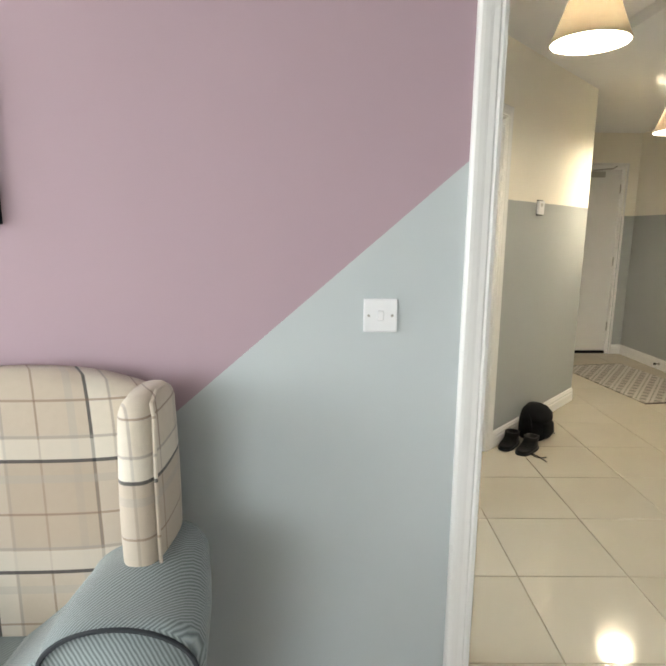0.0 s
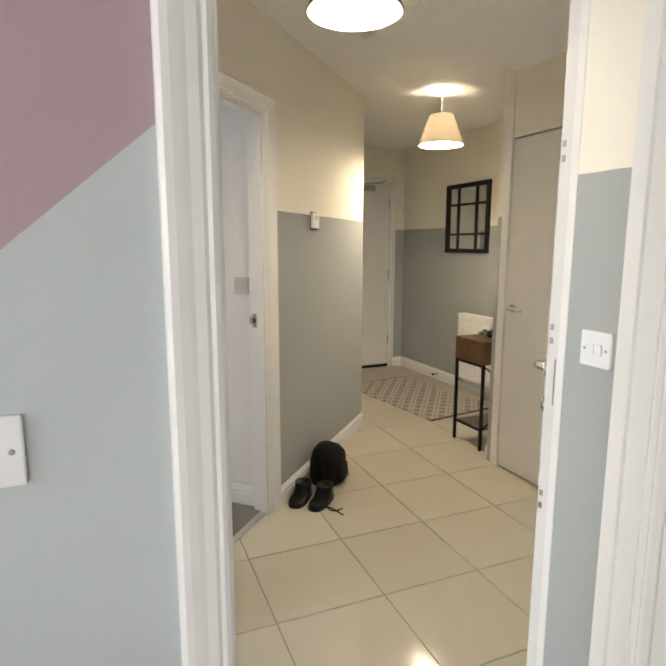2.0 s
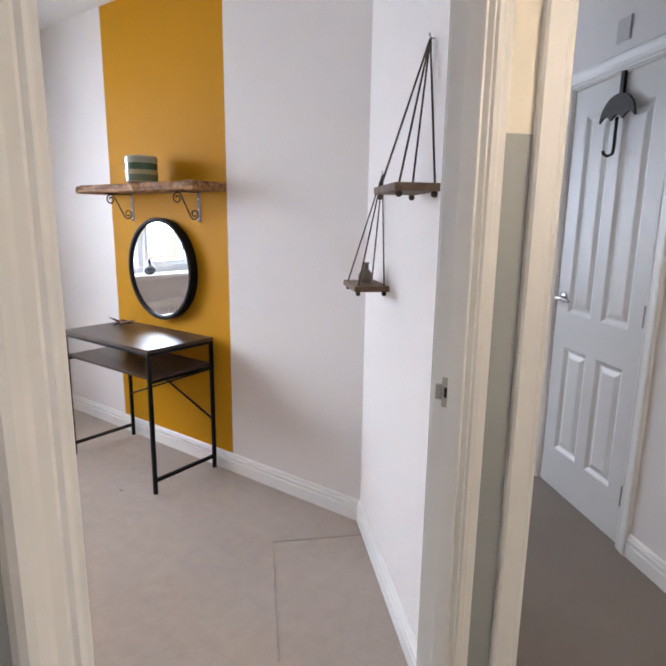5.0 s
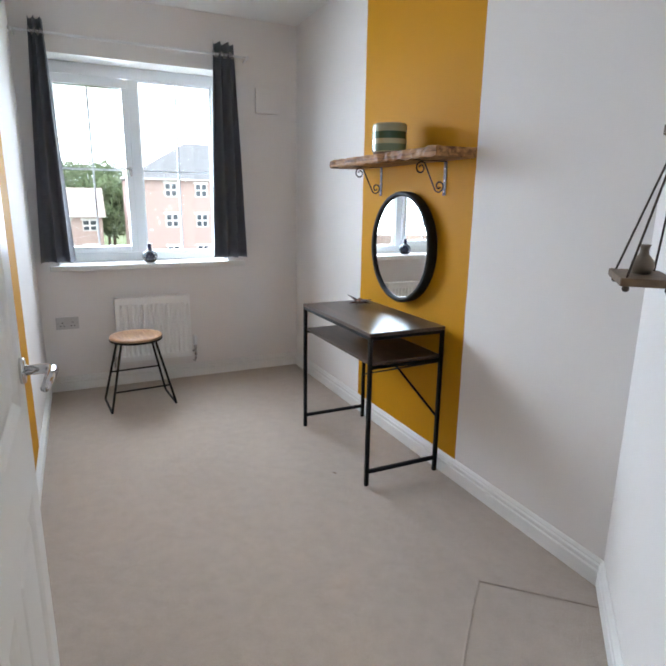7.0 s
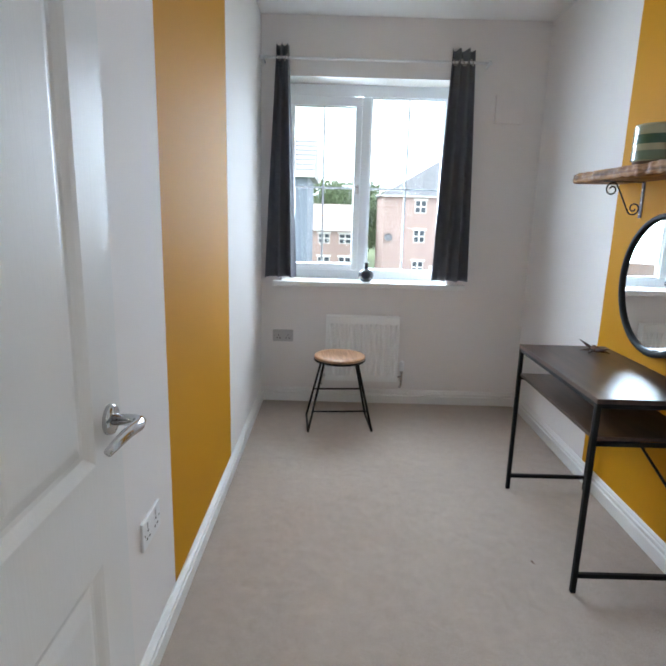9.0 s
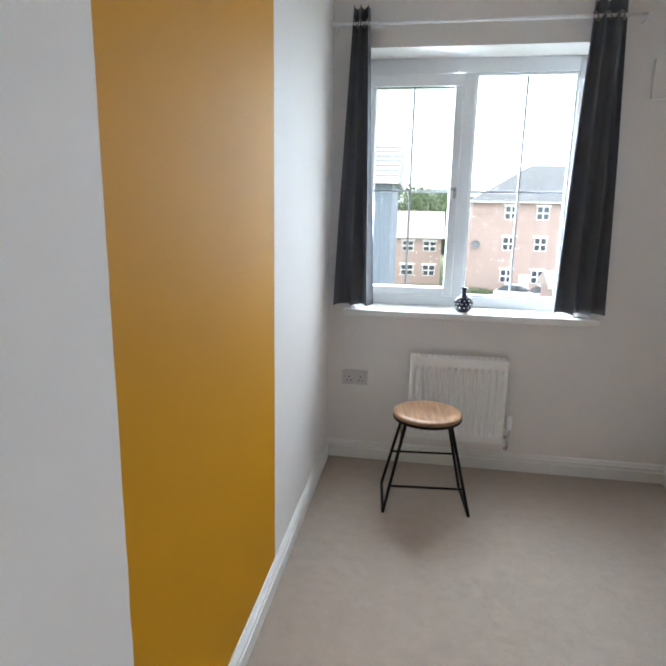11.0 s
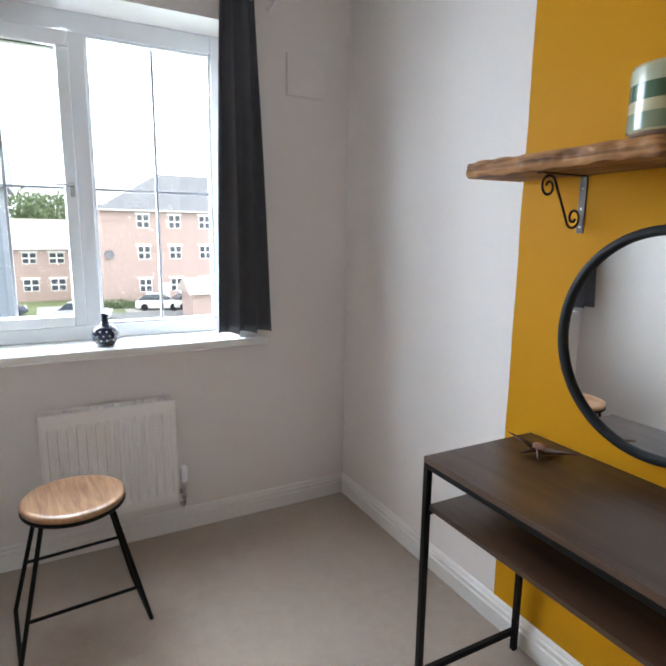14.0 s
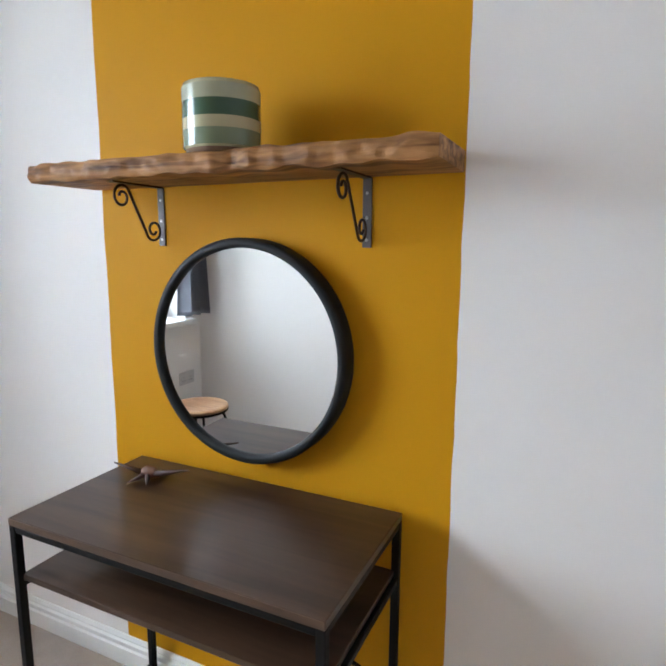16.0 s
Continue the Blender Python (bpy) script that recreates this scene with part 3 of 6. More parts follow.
M_leather = mat("black_leather", (0.0025, 0.0025, 0.003), 0.40, spec=0.2, noise_amt=0.3, noise_scale=30, bump=0.2, bump_scale=120)
M_fleece = mat("black_nylon", (0.0035, 0.0035, 0.004), 0.85, spec=0.2, noise_amt=0.3, noise_scale=40, bump=0.4, bump_scale=120)
M_iron = mat("cast_iron_hook", (0.035, 0.030, 0.030), 0.55, metal=0.5, noise_amt=0.35, noise_scale=40, bump=0.4, bump_scale=90)
M_dry = mat("dried_seed_pod", (0.16, 0.065, 0.035), 0.6, noise_amt=0.3, noise_scale=60)
M_husk = mat("dried_husk", (0.055, 0.024, 0.014), 0.6, noise_amt=0.3, noise_scale=60)
M_cone = mat("stoneware", (0.19, 0.145, 0.10), 0.45, noise_amt=0.25, noise_scale=50)
M_leaf = mat("plant_leaf", (0.04, 0.075, 0.02), 0.5, noise_amt=0.3, noise_scale=20)
M_bulb = bpy.data.materials.new("bulb_glow")
M_bulb.use_nodes = True
M_bulb.node_tree.nodes["Principled BSDF"].inputs["Emission Color"].default_value = (1.0, 0.88, 0.68, 1)
M_bulb.node_tree.nodes["Principled BSDF"].inputs["Emission Strength"].default_value = 9.0


def plaid_mat():
    """Cream wool check: dark overchecks at a wide and a narrow pitch, in the cloth's own two directions."""
    m = mat("plaid_wool", (0.62, 0.55, 0.45), 0.95, noise_amt=0.08, noise_scale=60, bump=0.3, bump_scale=420, sheen=0.2, spec=0.1)
    nt = m.node_tree
    b = nt.nodes["Principled BSDF"]
    src = b.inputs["Base Color"].links[0].from_socket
    tc = nt.nodes["Texture Coordinate"]
    s = nt.nodes.new("ShaderNodeSeparateXYZ")
    nt.links.new(tc.outputs["Object"], s.inputs[0])
    across = math_node(nt, "ADD", s.outputs[0], math_node(nt, "MULTIPLY", s.outputs[1], 0.6))
    col = src
    def stripe(axis, pitch, off, width, tint, amount):
        nonlocal col
        f = math_node(nt, "FRACT", math_node(nt, "DIVIDE", math_node(nt, "ADD", axis, off + 10 * pitch), pitch))
        k = math_node(nt, "MULTIPLY", math_node(nt, "LESS_THAN", f, width / pitch), amount)
        mx = nt.nodes.new("ShaderNodeMix")
        mx.data_type = "RGBA"
        nt.links.new(k, mx.inputs[0])
        nt.links.new(col, mx.inputs[6])
        mx.inputs[7].default_value = (*tint, 1)
        col = mx.outputs[2]
    for axis, off in ((across, 0.19), (s.outputs[2], 0.135)):
        stripe(axis, 0.50, off + 0.25, 0.250, (0.40, 0.315, 0.24), 0.50)
        stripe(axis, 0.25, off + 0.243, 0.045, (0.72, 0.68, 0.60), 0.40)
        stripe(axis, 0.25, off + 0.196, 0.006, (0.30, 0.27, 0.25), 0.55)
        stripe(axis, 0.25, off + 0.045, 0.018, (0.38, 0.36, 0.33), 0.35)
        stripe(axis, 0.25, off + 0.118, 0.005, (0.22, 0.14, 0.10), 0.6)
        stripe(axis, 0.25, off, 0.008, (0.04, 0.04, 0.045), 0.85)
    nt.links.new(col, b.inputs["Base Color"])
    return m


def herring_mat():
    m = mat("herringbone_tweed", (0.14, 0.165, 0.17), 0.95, noise_amt=0.15, noise_scale=60, sheen=0.25, spec=0.1)
    nt = m.node_tree
    b = nt.nodes["Principled BSDF"]
    src = b.inputs["Base Color"].links[0].from_socket
    tc = nt.nodes["Texture Coordinate"]
    mp = nt.nodes.new("ShaderNodeMapping")
    mp.inputs["Rotation"].default_value = (0.3, 0.2, 0.7)
    nt.links.new(tc.outputs["Object"], mp.inputs[0])
    w = nt.nodes.new("ShaderNodeTexWave")
    w.inputs["Scale"].default_value = 46
    w.inputs["Distortion"].default_value = 1.2
    w.inputs["Detail"].default_value = 3
    nt.links.new(mp.outputs[0], w.inputs["Vector"])
    mx = nt.nodes.new("ShaderNodeMix")
    mx.data_type = "RGBA"
    nt.links.new(w.outputs["Fac"], mx.inputs[0])
    nt.links.new(src, mx.inputs[6])
    mx.inputs[7].default_value = (0.33, 0.37, 0.37, 1)
    nt.links.new(mx.outputs[2], b.inputs["Base Color"])
    return m


def rug_mat():
    m = mat("rug_weave", (0.20, 0.185, 0.165), 0.95, noise_amt=0.15, noise_scale=60, bump=0.4, bump_scale=350, spec=0.1)
    nt = m.node_tree
    b = nt.nodes["Principled BSDF"]
    src = b.inputs["Base Color"].links[0].from_socket
    tc = nt.nodes["Texture Coordinate"]
    s = nt.nodes.new("ShaderNodeSeparateXYZ")
    nt.links.new(tc.outputs["Object"], s.inputs[0])
    p = 0.15
    lines = None
    for sg in (1, -1):
        d = math_node(nt, "DIVIDE", math_node(nt, "ADD", s.outputs[0], math_node(nt, "MULTIPLY", s.outputs[1], sg)), p)
        f = math_node(nt, "FRACT", math_node(nt, "ADD", d, 20))
        a = math_node(nt, "ABSOLUTE", math_node(nt, "SUBTRACT", f, 0.5))
        k = math_node(nt, "MULTIPLY", math_node(nt, "GREATER_THAN", a, 0.20), math_node(nt, "LESS_THAN", math_node(nt, "ABSOLUTE", math_node(nt, "SUBTRACT", a, 0.34)), 0.10))
        lines = k if lines is None else math_node(nt, "MAXIMUM", lines, k)
    mx = nt.nodes.new("ShaderNodeMix")
    mx.data_type = "RGBA"
    nt.links.new(math_node(nt, "MULTIPLY", lines, 0.8), mx.inputs[0])
    nt.links.new(src, mx.inputs[6])
    mx.inputs[7].default_value = (0.44, 0.41, 0.36, 1)
    nt.links.new(mx.outputs[2], b.inputs["Base Color"])
    return m


def translucent(m, amount):
    """Cloth that lets some of the bulb's light through."""
    nt = m.node_tree
    t = nt.nodes.new("ShaderNodeBsdfTranslucent")
    nt.links.new(nt.nodes["Principled BSDF"].inputs["Base Color"].links[0].from_socket, t.inputs["Color"])
    mx = nt.nodes.new("ShaderNodeMixShader")
    mx.inputs[0].default_value = amount
    nt.links.new(nt.nodes["Principled BSDF"].outputs[0], mx.inputs[1])
    nt.links.new(t.outputs[0], mx.inputs[2])
    nt.links.new(mx.outputs[0], nt.nodes["Material Output"].inputs[0])


translucent(M_shade, 0.22)
translucent(M_shadein, 0.30)
M_plaid, M_tweed, M_rug = plaid_mat(), herring_mat(), rug_mat()
M_piping = mat("piping_cord", (0.03, 0.035, 0.04), 0.9)


# ================================================================ doors
# living room door, open into the living room beside the camera's way
door("door_living", Matrix(((0, 1, 0, 1.450), (-1, 0, 0, 1.772), (0, 0, 1, 0.008), (0, 0, 0, 1))), 0.838, 1.98, "white four-panel living room door standing open", handle_x=0.775, handle_sides=(-1,), lever_way=-1)
# bedroom door, open at right angles
mb = Matrix(((-1, 0, 0, XE - 0.012), (0, 1, 0, 1.984), (0, 0, 1, 0.012), (0, 0, 0, 1)))
door("door_bedroom", mb, 0.838, 1.98, "white woodgrain four-panel bedroom door standing open", handle_x=0.790, handle_sides=(1,), lever_way=-1, handle_z=1.002)
# second bedroom's inner door, closed
mr = line_frame(diag(UR, 2.565), diag(UR, 3.5), -1)
door("door_rear", mr @ pose(0, 0.006, 0.008), 0.66, 2.015, "white four-panel door, closed, with an iron coat hook over it", handle_x=0.595, handle_sides=(-1,), lever_way=-1)
architrave("trim_rear_door", mr, 0.0, 0.665, 2.03, (0.0, -1))
tagged(bpy.data.objects["trim_rear_door"], "white moulded trim round a closed door", "trim", kind="structure")
# three hinges on the frame side
hroot = thing("door_hinges", "steel butt hinges of the closed panelled door", "hinge", kind="structure")
for z in (0.24, 1.03, 1.80):
    bm = bmesh.new()
    box(bm, -0.012, -0.004, z - 0.045, 0.004, 0.0, z + 0.045, 0.001)
    tube(bm, [(0.002, -0.007, z - 0.045), (0.002, -0.007, z + 0.045)], 0.005, 8)
    ob = part("hinge", bm, M_brass, hroot)
    ob.matrix_basis = mr
# cupboard door
mc = line_frame((2.70, 3.682), (2.70, 3.0), 1)
door("door_cupboard", mc @ pose(0.0, 0.004, 0.01), 0.762, 2.01, "plain flush cream-white cupboard door, closed", panelled=False, handle_x=0.06, handle_sides=(-1,), lever_way=1)
bm = bmesh.new()
for a in ((-0.062, -0.012, 0, -0.004, 0.02, 2.43), (0.770, -0.012, 0, 0.828, 0.02, 2.43)):
    box(bm, *a, bevel=0.003)
bm.transform(mc)
tagged(part("trim_cupboard", bm, M_trim), "white flat trim beside the cupboard door", "trim", kind="structure")
slab("wall_cupboard_inside", [(2.81, 2.7), (2.86, 2.7), (2.86, 3.8), (2.81, 3.8)], 0, 2.4, M_white, "back of the cupboard", "wall")
# bathroom door, open against the wall: its edge faces the hall
md = Matrix(((1, 0, 0, 1.482), (0, 1, 0, 2.117), (0, 0, 1, 0.012), (0, 0, 0, 1)))
door("door_bathroom", md, 0.762, 1.985, "white door standing open, lever and thumb-turn lock", panelled=True, handle_x=0.030, handle_sides=(1,), lever_way=1, lock=True, handle_z=1.063)
for z in (1.630, 1.165, 0.700):
    for dz in (0.018, -0.018):
        part("hinge_plate", boxm(-0.0015, 0.019, z + dz - 0.008, 0.0, 0.030, z + dz + 0.008), M_brass, bpy.data.objects["door_bathroom"])
part("lock_forend", boxm(-0.0015, 0.004, 0.975, 0.0, 0.008, 1.10), M_brass, bpy.data.objects["door_bathroom"], "narrow steel lock plate")
tagged(part("trim_corner", boxm(1.476, 2.088, 0.0, 1.50, 2.114, 2.40, bevel=0.003), M_trim), "white trim on the hall corner beside the open door", "trim", kind="structure")
# front door
mf = line_frame((2.62, 6.5), (3.6, 6.5), 1)
fd = door("door_front", mf @ pose(0.03, 0.03, 0.02), 0.85, 2.06, "plain white flush front door, closed, with an overhead closer", panelled=False)
for z in (0.30, 1.05, 1.85):
    part("hinge", boxm(0.845, -0.012, z - 0.05, 0.865, 0.0, z + 0.05, bevel=0.002), M_brass, fd)
bm = bmesh.new()
box(bm, 0.40, -0.06, 1.97, 0.64, -0.001, 2.03, 0.006)
tube(bm, [(0.52, -0.03, 2.03), (0.52, -0.03, 2.045), (0.66, -0.16, 2.05), (0.78, -0.02, 2.09)], 0.008, 8)
part("door_closer", bm, M_brass, fd, "grey steel overhead door closer")
part("draught_strip", boxm(0.0, -0.012, -0.0195, 0.85, 0.0, 0.012), M_black, fd)
# unseen black filler, added to block light leaking under the door
part("threshold", boxm(0.0, 0.0, -0.0195, 0.85, 0.036, -0.001), M_black, fd)
bm = bmesh.new()
for a in ((0.0, -0.0, 0, 0.028, 0.10, 2.10), (0.882, 0.0, 0, 0.91, 0.10, 2.10), (0.0, 0.0, 2.085, 0.91, 0.10, 2.125)):
    box(bm, *a, bevel=0.002)
bm.transform(mf)
tagged(part("front_door_frame", bm, M_trim), "white front door frame", "door frame", kind="structure")
architrave("trim_front_door", mf, 0.0, 0.91, 2.12, (0.0, -1), 0.018)
tagged(bpy.data.objects["trim_front_door"], "white moulded trim round the front door", "trim", kind="structure")


# strike plates in the linings
def strike(m, label):
    root = thing("strike_plate", label, "strike plate", m)
    part("plate", boxm(-0.012, 0.0, -0.035, 0.012, 0.0015, 0.035, bevel=0.0006), M_brass, root)
    part("lip", boxm(-0.026, 0.0, -0.018, -0.012, 0.006, 0.018, bevel=0.002), M_brass, root)
    part("keep_hole", boxm(-0.006, 0.0012, -0.012, 0.006, 0.0022, 0.012), M_black, root)


strike(Matrix(((1, 0, 0, XE + 0.034), (0, -1, 0, B1), (0, 0, 1, 1.014), (0, 0, 0, 1))), "worn steel strike plate in the white bedroom door jamb")
du = diag(D1, VD + TH - 0.02)
r2 = math.sqrt(0.5)
strike(Matrix(((r2, -r2, 0, du[0]), (-r2, -r2, 0, du[1]), (0, 0, 1, 1.03), (0, 0, 0, 1))), "worn steel strike plate in the second door jamb")


# ================================================================ switches, sockets, plates
def plate(name, m, label, cat, w=0.086, h=0.086, rockers=1, sockets=0, material=None, blank=False, deep=0.009):
    """A moulded wall plate; in the frame m x runs along the wall and y comes out of it, z up, centre at the origin."""
    material = material or M_plate
    root = thing(name, label, cat, m)
    part("plate", boxm(-w / 2, 0.0, -h / 2, w / 2, deep, h / 2, bevel=0.0025), material, root)
    if blank:
        return root
    for k in range(rockers):
        cx = (k - (rockers - 1) / 2) * 0.022
        bm = boxm(cx - 0.008, 0.006, -0.013, cx + 0.008, 0.0125, 0.013, bevel=0.0015)
        for v in bm.verts:
            v.co.y += 0.0012 * (v.co.z / 0.013) * (1 if v.co.y > 0.008 else 0)
        part("rocker", bm, material, root)
    for k in range(sockets):
        cx = (k - (sockets - 1) / 2) * 0.066
        part("rocker", boxm(cx - 0.006, 0.006, 0.014, cx + 0.006, 0.012, 0.032, bevel=0.001), material, root)
        for dx, dz in ((0, 0.004), (-0.011, -0.018), (0.011, -0.018)):
            part("pin_hole", boxm(cx + dx - 0.004, 0.0085, dz - 0.003, cx + dx + 0.004, 0.0094, dz + 0.003), M_black, root)
    for sx in (-1, 1):
        bm = lathe(bmesh.new(), [(0.0035, 0.0), (0.0035, 0.0012), (0.002, 0.0018)], 12)
        bm.transform(Matrix(((1, 0, 0, sx * (w / 2 - 0.013)), (0, 0, 1, 0.009), (0, 1, 0, 0), (0, 0, 0, 1))))
        part("screw", bm, M_brass, root)
    return root


def on_wall(x, y, z, nx, ny):
    """A frame on a wall with outward normal (nx, ny)."""
    n = Vector((nx, ny)).normalized()
    return Matrix(((n.y, n.x, 0, x), (-n.x, n.y, 0, y), (0, 0, 1, z), (0, 0, 0, 1)))


plate("light_switch", on_wall(0.249, 1.795, 1.170, 0, -1), "white square single light switch on pale grey wall", "light switch")
plate("light_switch", on_wall(1.474, 1.990, 1.163, -1, 0), "white double light switch on the grey hall wall", "light switch", rockers=2)
sx, sy = diag(US, 1.935)
plate("light_switch", on_wall(sx, sy, 1.177, -1, -1), "white light switch beside the bedroom door", "light switch")
sx, sy = diag(UR, 1.935)
plate("light_switch", on_wall(sx, sy, 1.20, -1, -1), "grey-white light switch on the second bedroom wall", "light switch", material=M_plategrey)
plate("double_socket", on_wall(XW, 2.032, 0.494, 1, 0), "double wall socket under the bedroom window", "socket", w=0.146, rockers=0, sockets=2, material=M_plategrey)
plate("double_socket", on_wall(-0.978, YS, 0.468, 0, 1), "white double wall socket near the bedroom door", "socket", w=0.146, rockers=0, sockets=2)
plate("vent_cover", on_wall(XW, 3.512, 2.062, 1, 0), "white square blank vent cover on the window wall", "vent cover", w=0.185, h=0.178, blank=True, material=M_white, deep=0.022)
sx, sy = diag(UR, 2.90)
plate("vent_plate", on_wall(sx, sy, 2.20, -1, -1), "small grey ventilation plate above the door", "vent", w=0.085, h=0.095, blank=True, material=M_plategrey)
# thermostat
sx, sy = diag(3.985, VD)
th = thing("thermostat", "white room thermostat on a dark backing plate", "thermostat", on_wall(sx, sy, 1.545, 1, -1))
part("backing_plate", boxm(-0.045, 0, -0.05, 0.03, 0.012, 0.05, bevel=0.002), M_black, th)
part("body", boxm(-0.030, 0.012, -0.043, 0.052, 0.032, 0.043, bevel=0.004), M_plate, th)
part("display", boxm(0.0, 0.032, 0.005, 0.035, 0.0328, 0.028), M_plategrey, th)


# ================================================================ pendant lamps
def pendant(x, y, z, zc):
    root = thing("pendant_lamp", "taupe cone-shaped pendant shade, lit, hanging from the ceiling", "pendant lamp", pose(x, y, z), group="hall pendant lamps")
    h = 0.20
    prof = [(0.155, 0.0), (0.152, 0.012), (0.118, 0.10), (0.082, h)]
    bm = lathe(bmesh.new(), prof, 48, cap0=False, cap1=False)
    inner = lathe(bmesh.new(), [(r - 0.003, zz) for r, zz in prof], 48, cap0=False, cap1=False)
    part("shade", bm, M_shade, root, "taupe fabric shade", smooth=True)
    part("lining", inner, M_shadein, root, smooth=True)
    part("rim", lathe(bmesh.new(), [(0.152, -0.001), (0.156, -0.001), (0.156, 0.006), (0.152, 0.006), (0.152, -0.001)], 48, cap0=False, cap1=False), M_shade, root)
    part("top_ring", lathe(bmesh.new(), [(0.042, h - 0.004), (0.081, h - 0.004), (0.081, h - 0.001), (0.042, h - 0.001), (0.042, h - 0.004)], 32, cap0=False, cap1=False), M_brass, root)
    for k in range(3):
        a = 2 * math.pi * k / 3
        part("spider_arm", tubem([(0.018 * math.cos(a), 0.018 * math.sin(a), h - 0.006), (0.079 * math.cos(a), 0.079 * math.sin(a), h - 0.003)], 0.002, 6), M_brass, root)
    part("bulb", lathe(bmesh.new(), [(0.004, 0.062), (0.014, 0.066), (0.024, 0.078), (0.030, 0.095), (0.028, 0.11), (0.018, 0.13), (0.014, 0.15)], 24), M_bulb, root, "glowing bulb", smooth=True)
    part("lamp_holder", lathe(bmesh.new(), [(0.018, 0.15), (0.020, 0.17), (0.018, h), (0.008, h + 0.012)], 20), M_plate, root)
    part("flex", tubem([(0, 0, h), (0, 0, zc - z)], 0.0035, 8), M_plate, root)
    part("ceiling_rose", lathe(bmesh.new(), [(0.012, zc - z - 0.03), (0.035, zc - z - 0.024), (0.046, zc - z - 0.010), (0.048, zc - z)], 32), M_plate, root, "white ceiling rose", smooth=True)
    return root


for a in PENDANTS:
    p = pendant(*a)
for ob in scene.objects:
    if ob.name.startswith("bulb"):
        ob.visible_shadow = False


# ================================================================ radiators
def radiator(m, w, h, label, sections):
    """Pressed steel panel radiator; x along the wall, y out of it, origin at its lower end on the wall."""
    root = thing("radiator", label, "radiator", m)
    d0, d1 = 0.045, 0.110
    bm = bmesh.new()
    cols = [(0.0, 0.0)]
    for k in range(sections):
        s0, p = 0.012 + (w - 0.024) * k / sections, (w - 0.024) / sections
        cols += [(s0 + p * q, dep) for q, dep in ((0.0, 0.0), (0.28, 0.0), (0.42, -0.013), (0.80, -0.013), (0.94, 0.0))]
    cols.append((w, 0.0))
    rows = [(0.0, 0.0), (0.035, 0.0), (0.06, 1.0), (h - 0.075, 1.0), (h - 0.05, 0.0), (h - 0.012, 0.0)]
    grid = [[bm.verts.new((x, d1 + dep * k, z)) for x, dep in cols] for z, k in rows]
    for a, b in zip(grid, grid[1:]):
        for i in range(len(cols) - 1):
            bm.faces.new((a[i], b[i], b[i + 1], a[i + 1]))
    part("front_panel", bm, M_rad, root)
    part("body", boxm(0.0, d0, 0.002, w, d1 - 0.030, h - 0.016), M_rad, root)
    part("side_cover", boxm(-0.004, d0 - 0.004, 0.005, 0.003, d1 + 0.002, h - 0.008, bevel=0.002), M_rad, root)
    part("side_cover", boxm(w - 0.003, d0 - 0.004, 0.005, w + 0.004, d1 + 0.002, h - 0.008, bevel=0.002), M_rad, root)
    bm = bmesh.new()
    box(bm, -0.004, d0 - 0.004, h - 0.014, w + 0.004, d0 + 0.006, h, 0.002)
    box(bm, -0.004, d1 - 0.008, h - 0.014, w + 0.004, d1 + 0.003, h, 0.002)
    for k in range(int(w / 0.03)):
        box(bm, 0.004 + k * 0.03, d0, h - 0.008, 0.026 + k * 0.03, d1 - 0.002, h - 0.004)
    part("top_grille", bm, M_rad, root)
    for nm, x in (("bracket", 0.08), ("bracket", w - 0.08)):
        part(nm, boxm(x - 0.012, 0.0, 0.06, x + 0.012, d0, h - 0.08), M_rad, root)
    bm = bmesh.new()
    lathe(bm, [(0.013, 0.0), (0.016, 0.004), (0.018, 0.020), (0.018, 0.055), (0.015, 0.070), (0.009, 0.074)], 16, (w + 0.035, 0.075, 0.075))
    v = part("valve_head", bm, M_plate, root, "white thermostatic valve", smooth=True)
    bm = bmesh.new()
    lathe(bm, [(0.012, 0.0), (0.013, 0.01), (0.010, 0.02), (0.010, 0.05), (0.013, 0.075)], 12, (w + 0.035, 0.075, 0.0))
    tube(bm, [(w, 0.075, 0.03), (w + 0.035, 0.075, 0.03)], 0.009, 10)
    tube(bm, [(w + 0.035, 0.075, 0.0), (w + 0.035, 0.075, -0.03), (w + 0.035, 0.04, -0.06), (w + 0.035, 0.0, -0.065)], 0.0075, 8)
    part("valve_body", bm, M_chrome, root, smooth=True)
    bm = bmesh.new()
    tube(bm, [(0.0, 0.075, 0.03), (-0.03, 0.075, 0.03), (-0.03, 0.075, -0.03), (-0.03, 0.03, -0.055), (-0.03, 0.0, -0.06)], 0.0075, 8)
    lathe(bm, [(0.011, 0.0), (0.011, 0.05), (0.008, 0.055)], 12, (-0.03, 0.075, 0.01))
    part("lockshield_valve", bm, M_chrome, root, smooth=True)
    return root


radiator(Matrix(((0, 1, 0, XW), (1, 0, 0, 2.345), (0, 0, 1, 0.197), (0, 0, 0, 1))), 0.510, 0.468, "white ribbed panel radiator under the bedroom window", 14)
radiator(Matrix(((0, -1, 0, 3.68), (-1, 0, 0, 5.29), (0, 0, 1, 0.15), (0, 0, 0, 1))), 0.9, 0.62, "white panel radiator on the hall wall", 26)


# ================================================================ bedroom window, sill, curtains
win = thing("window_1", "white plastic casement window with a thin grid of bars", "window", kind="structure")
def wbox(name, y0, z0, y1, z1, x0, x1, bevel=0.004, material=M_upvc, parent=win, label=""):
    return part(name, boxm(x0, y0, z0, x1, y1, z1, bevel=bevel), material, parent, label)


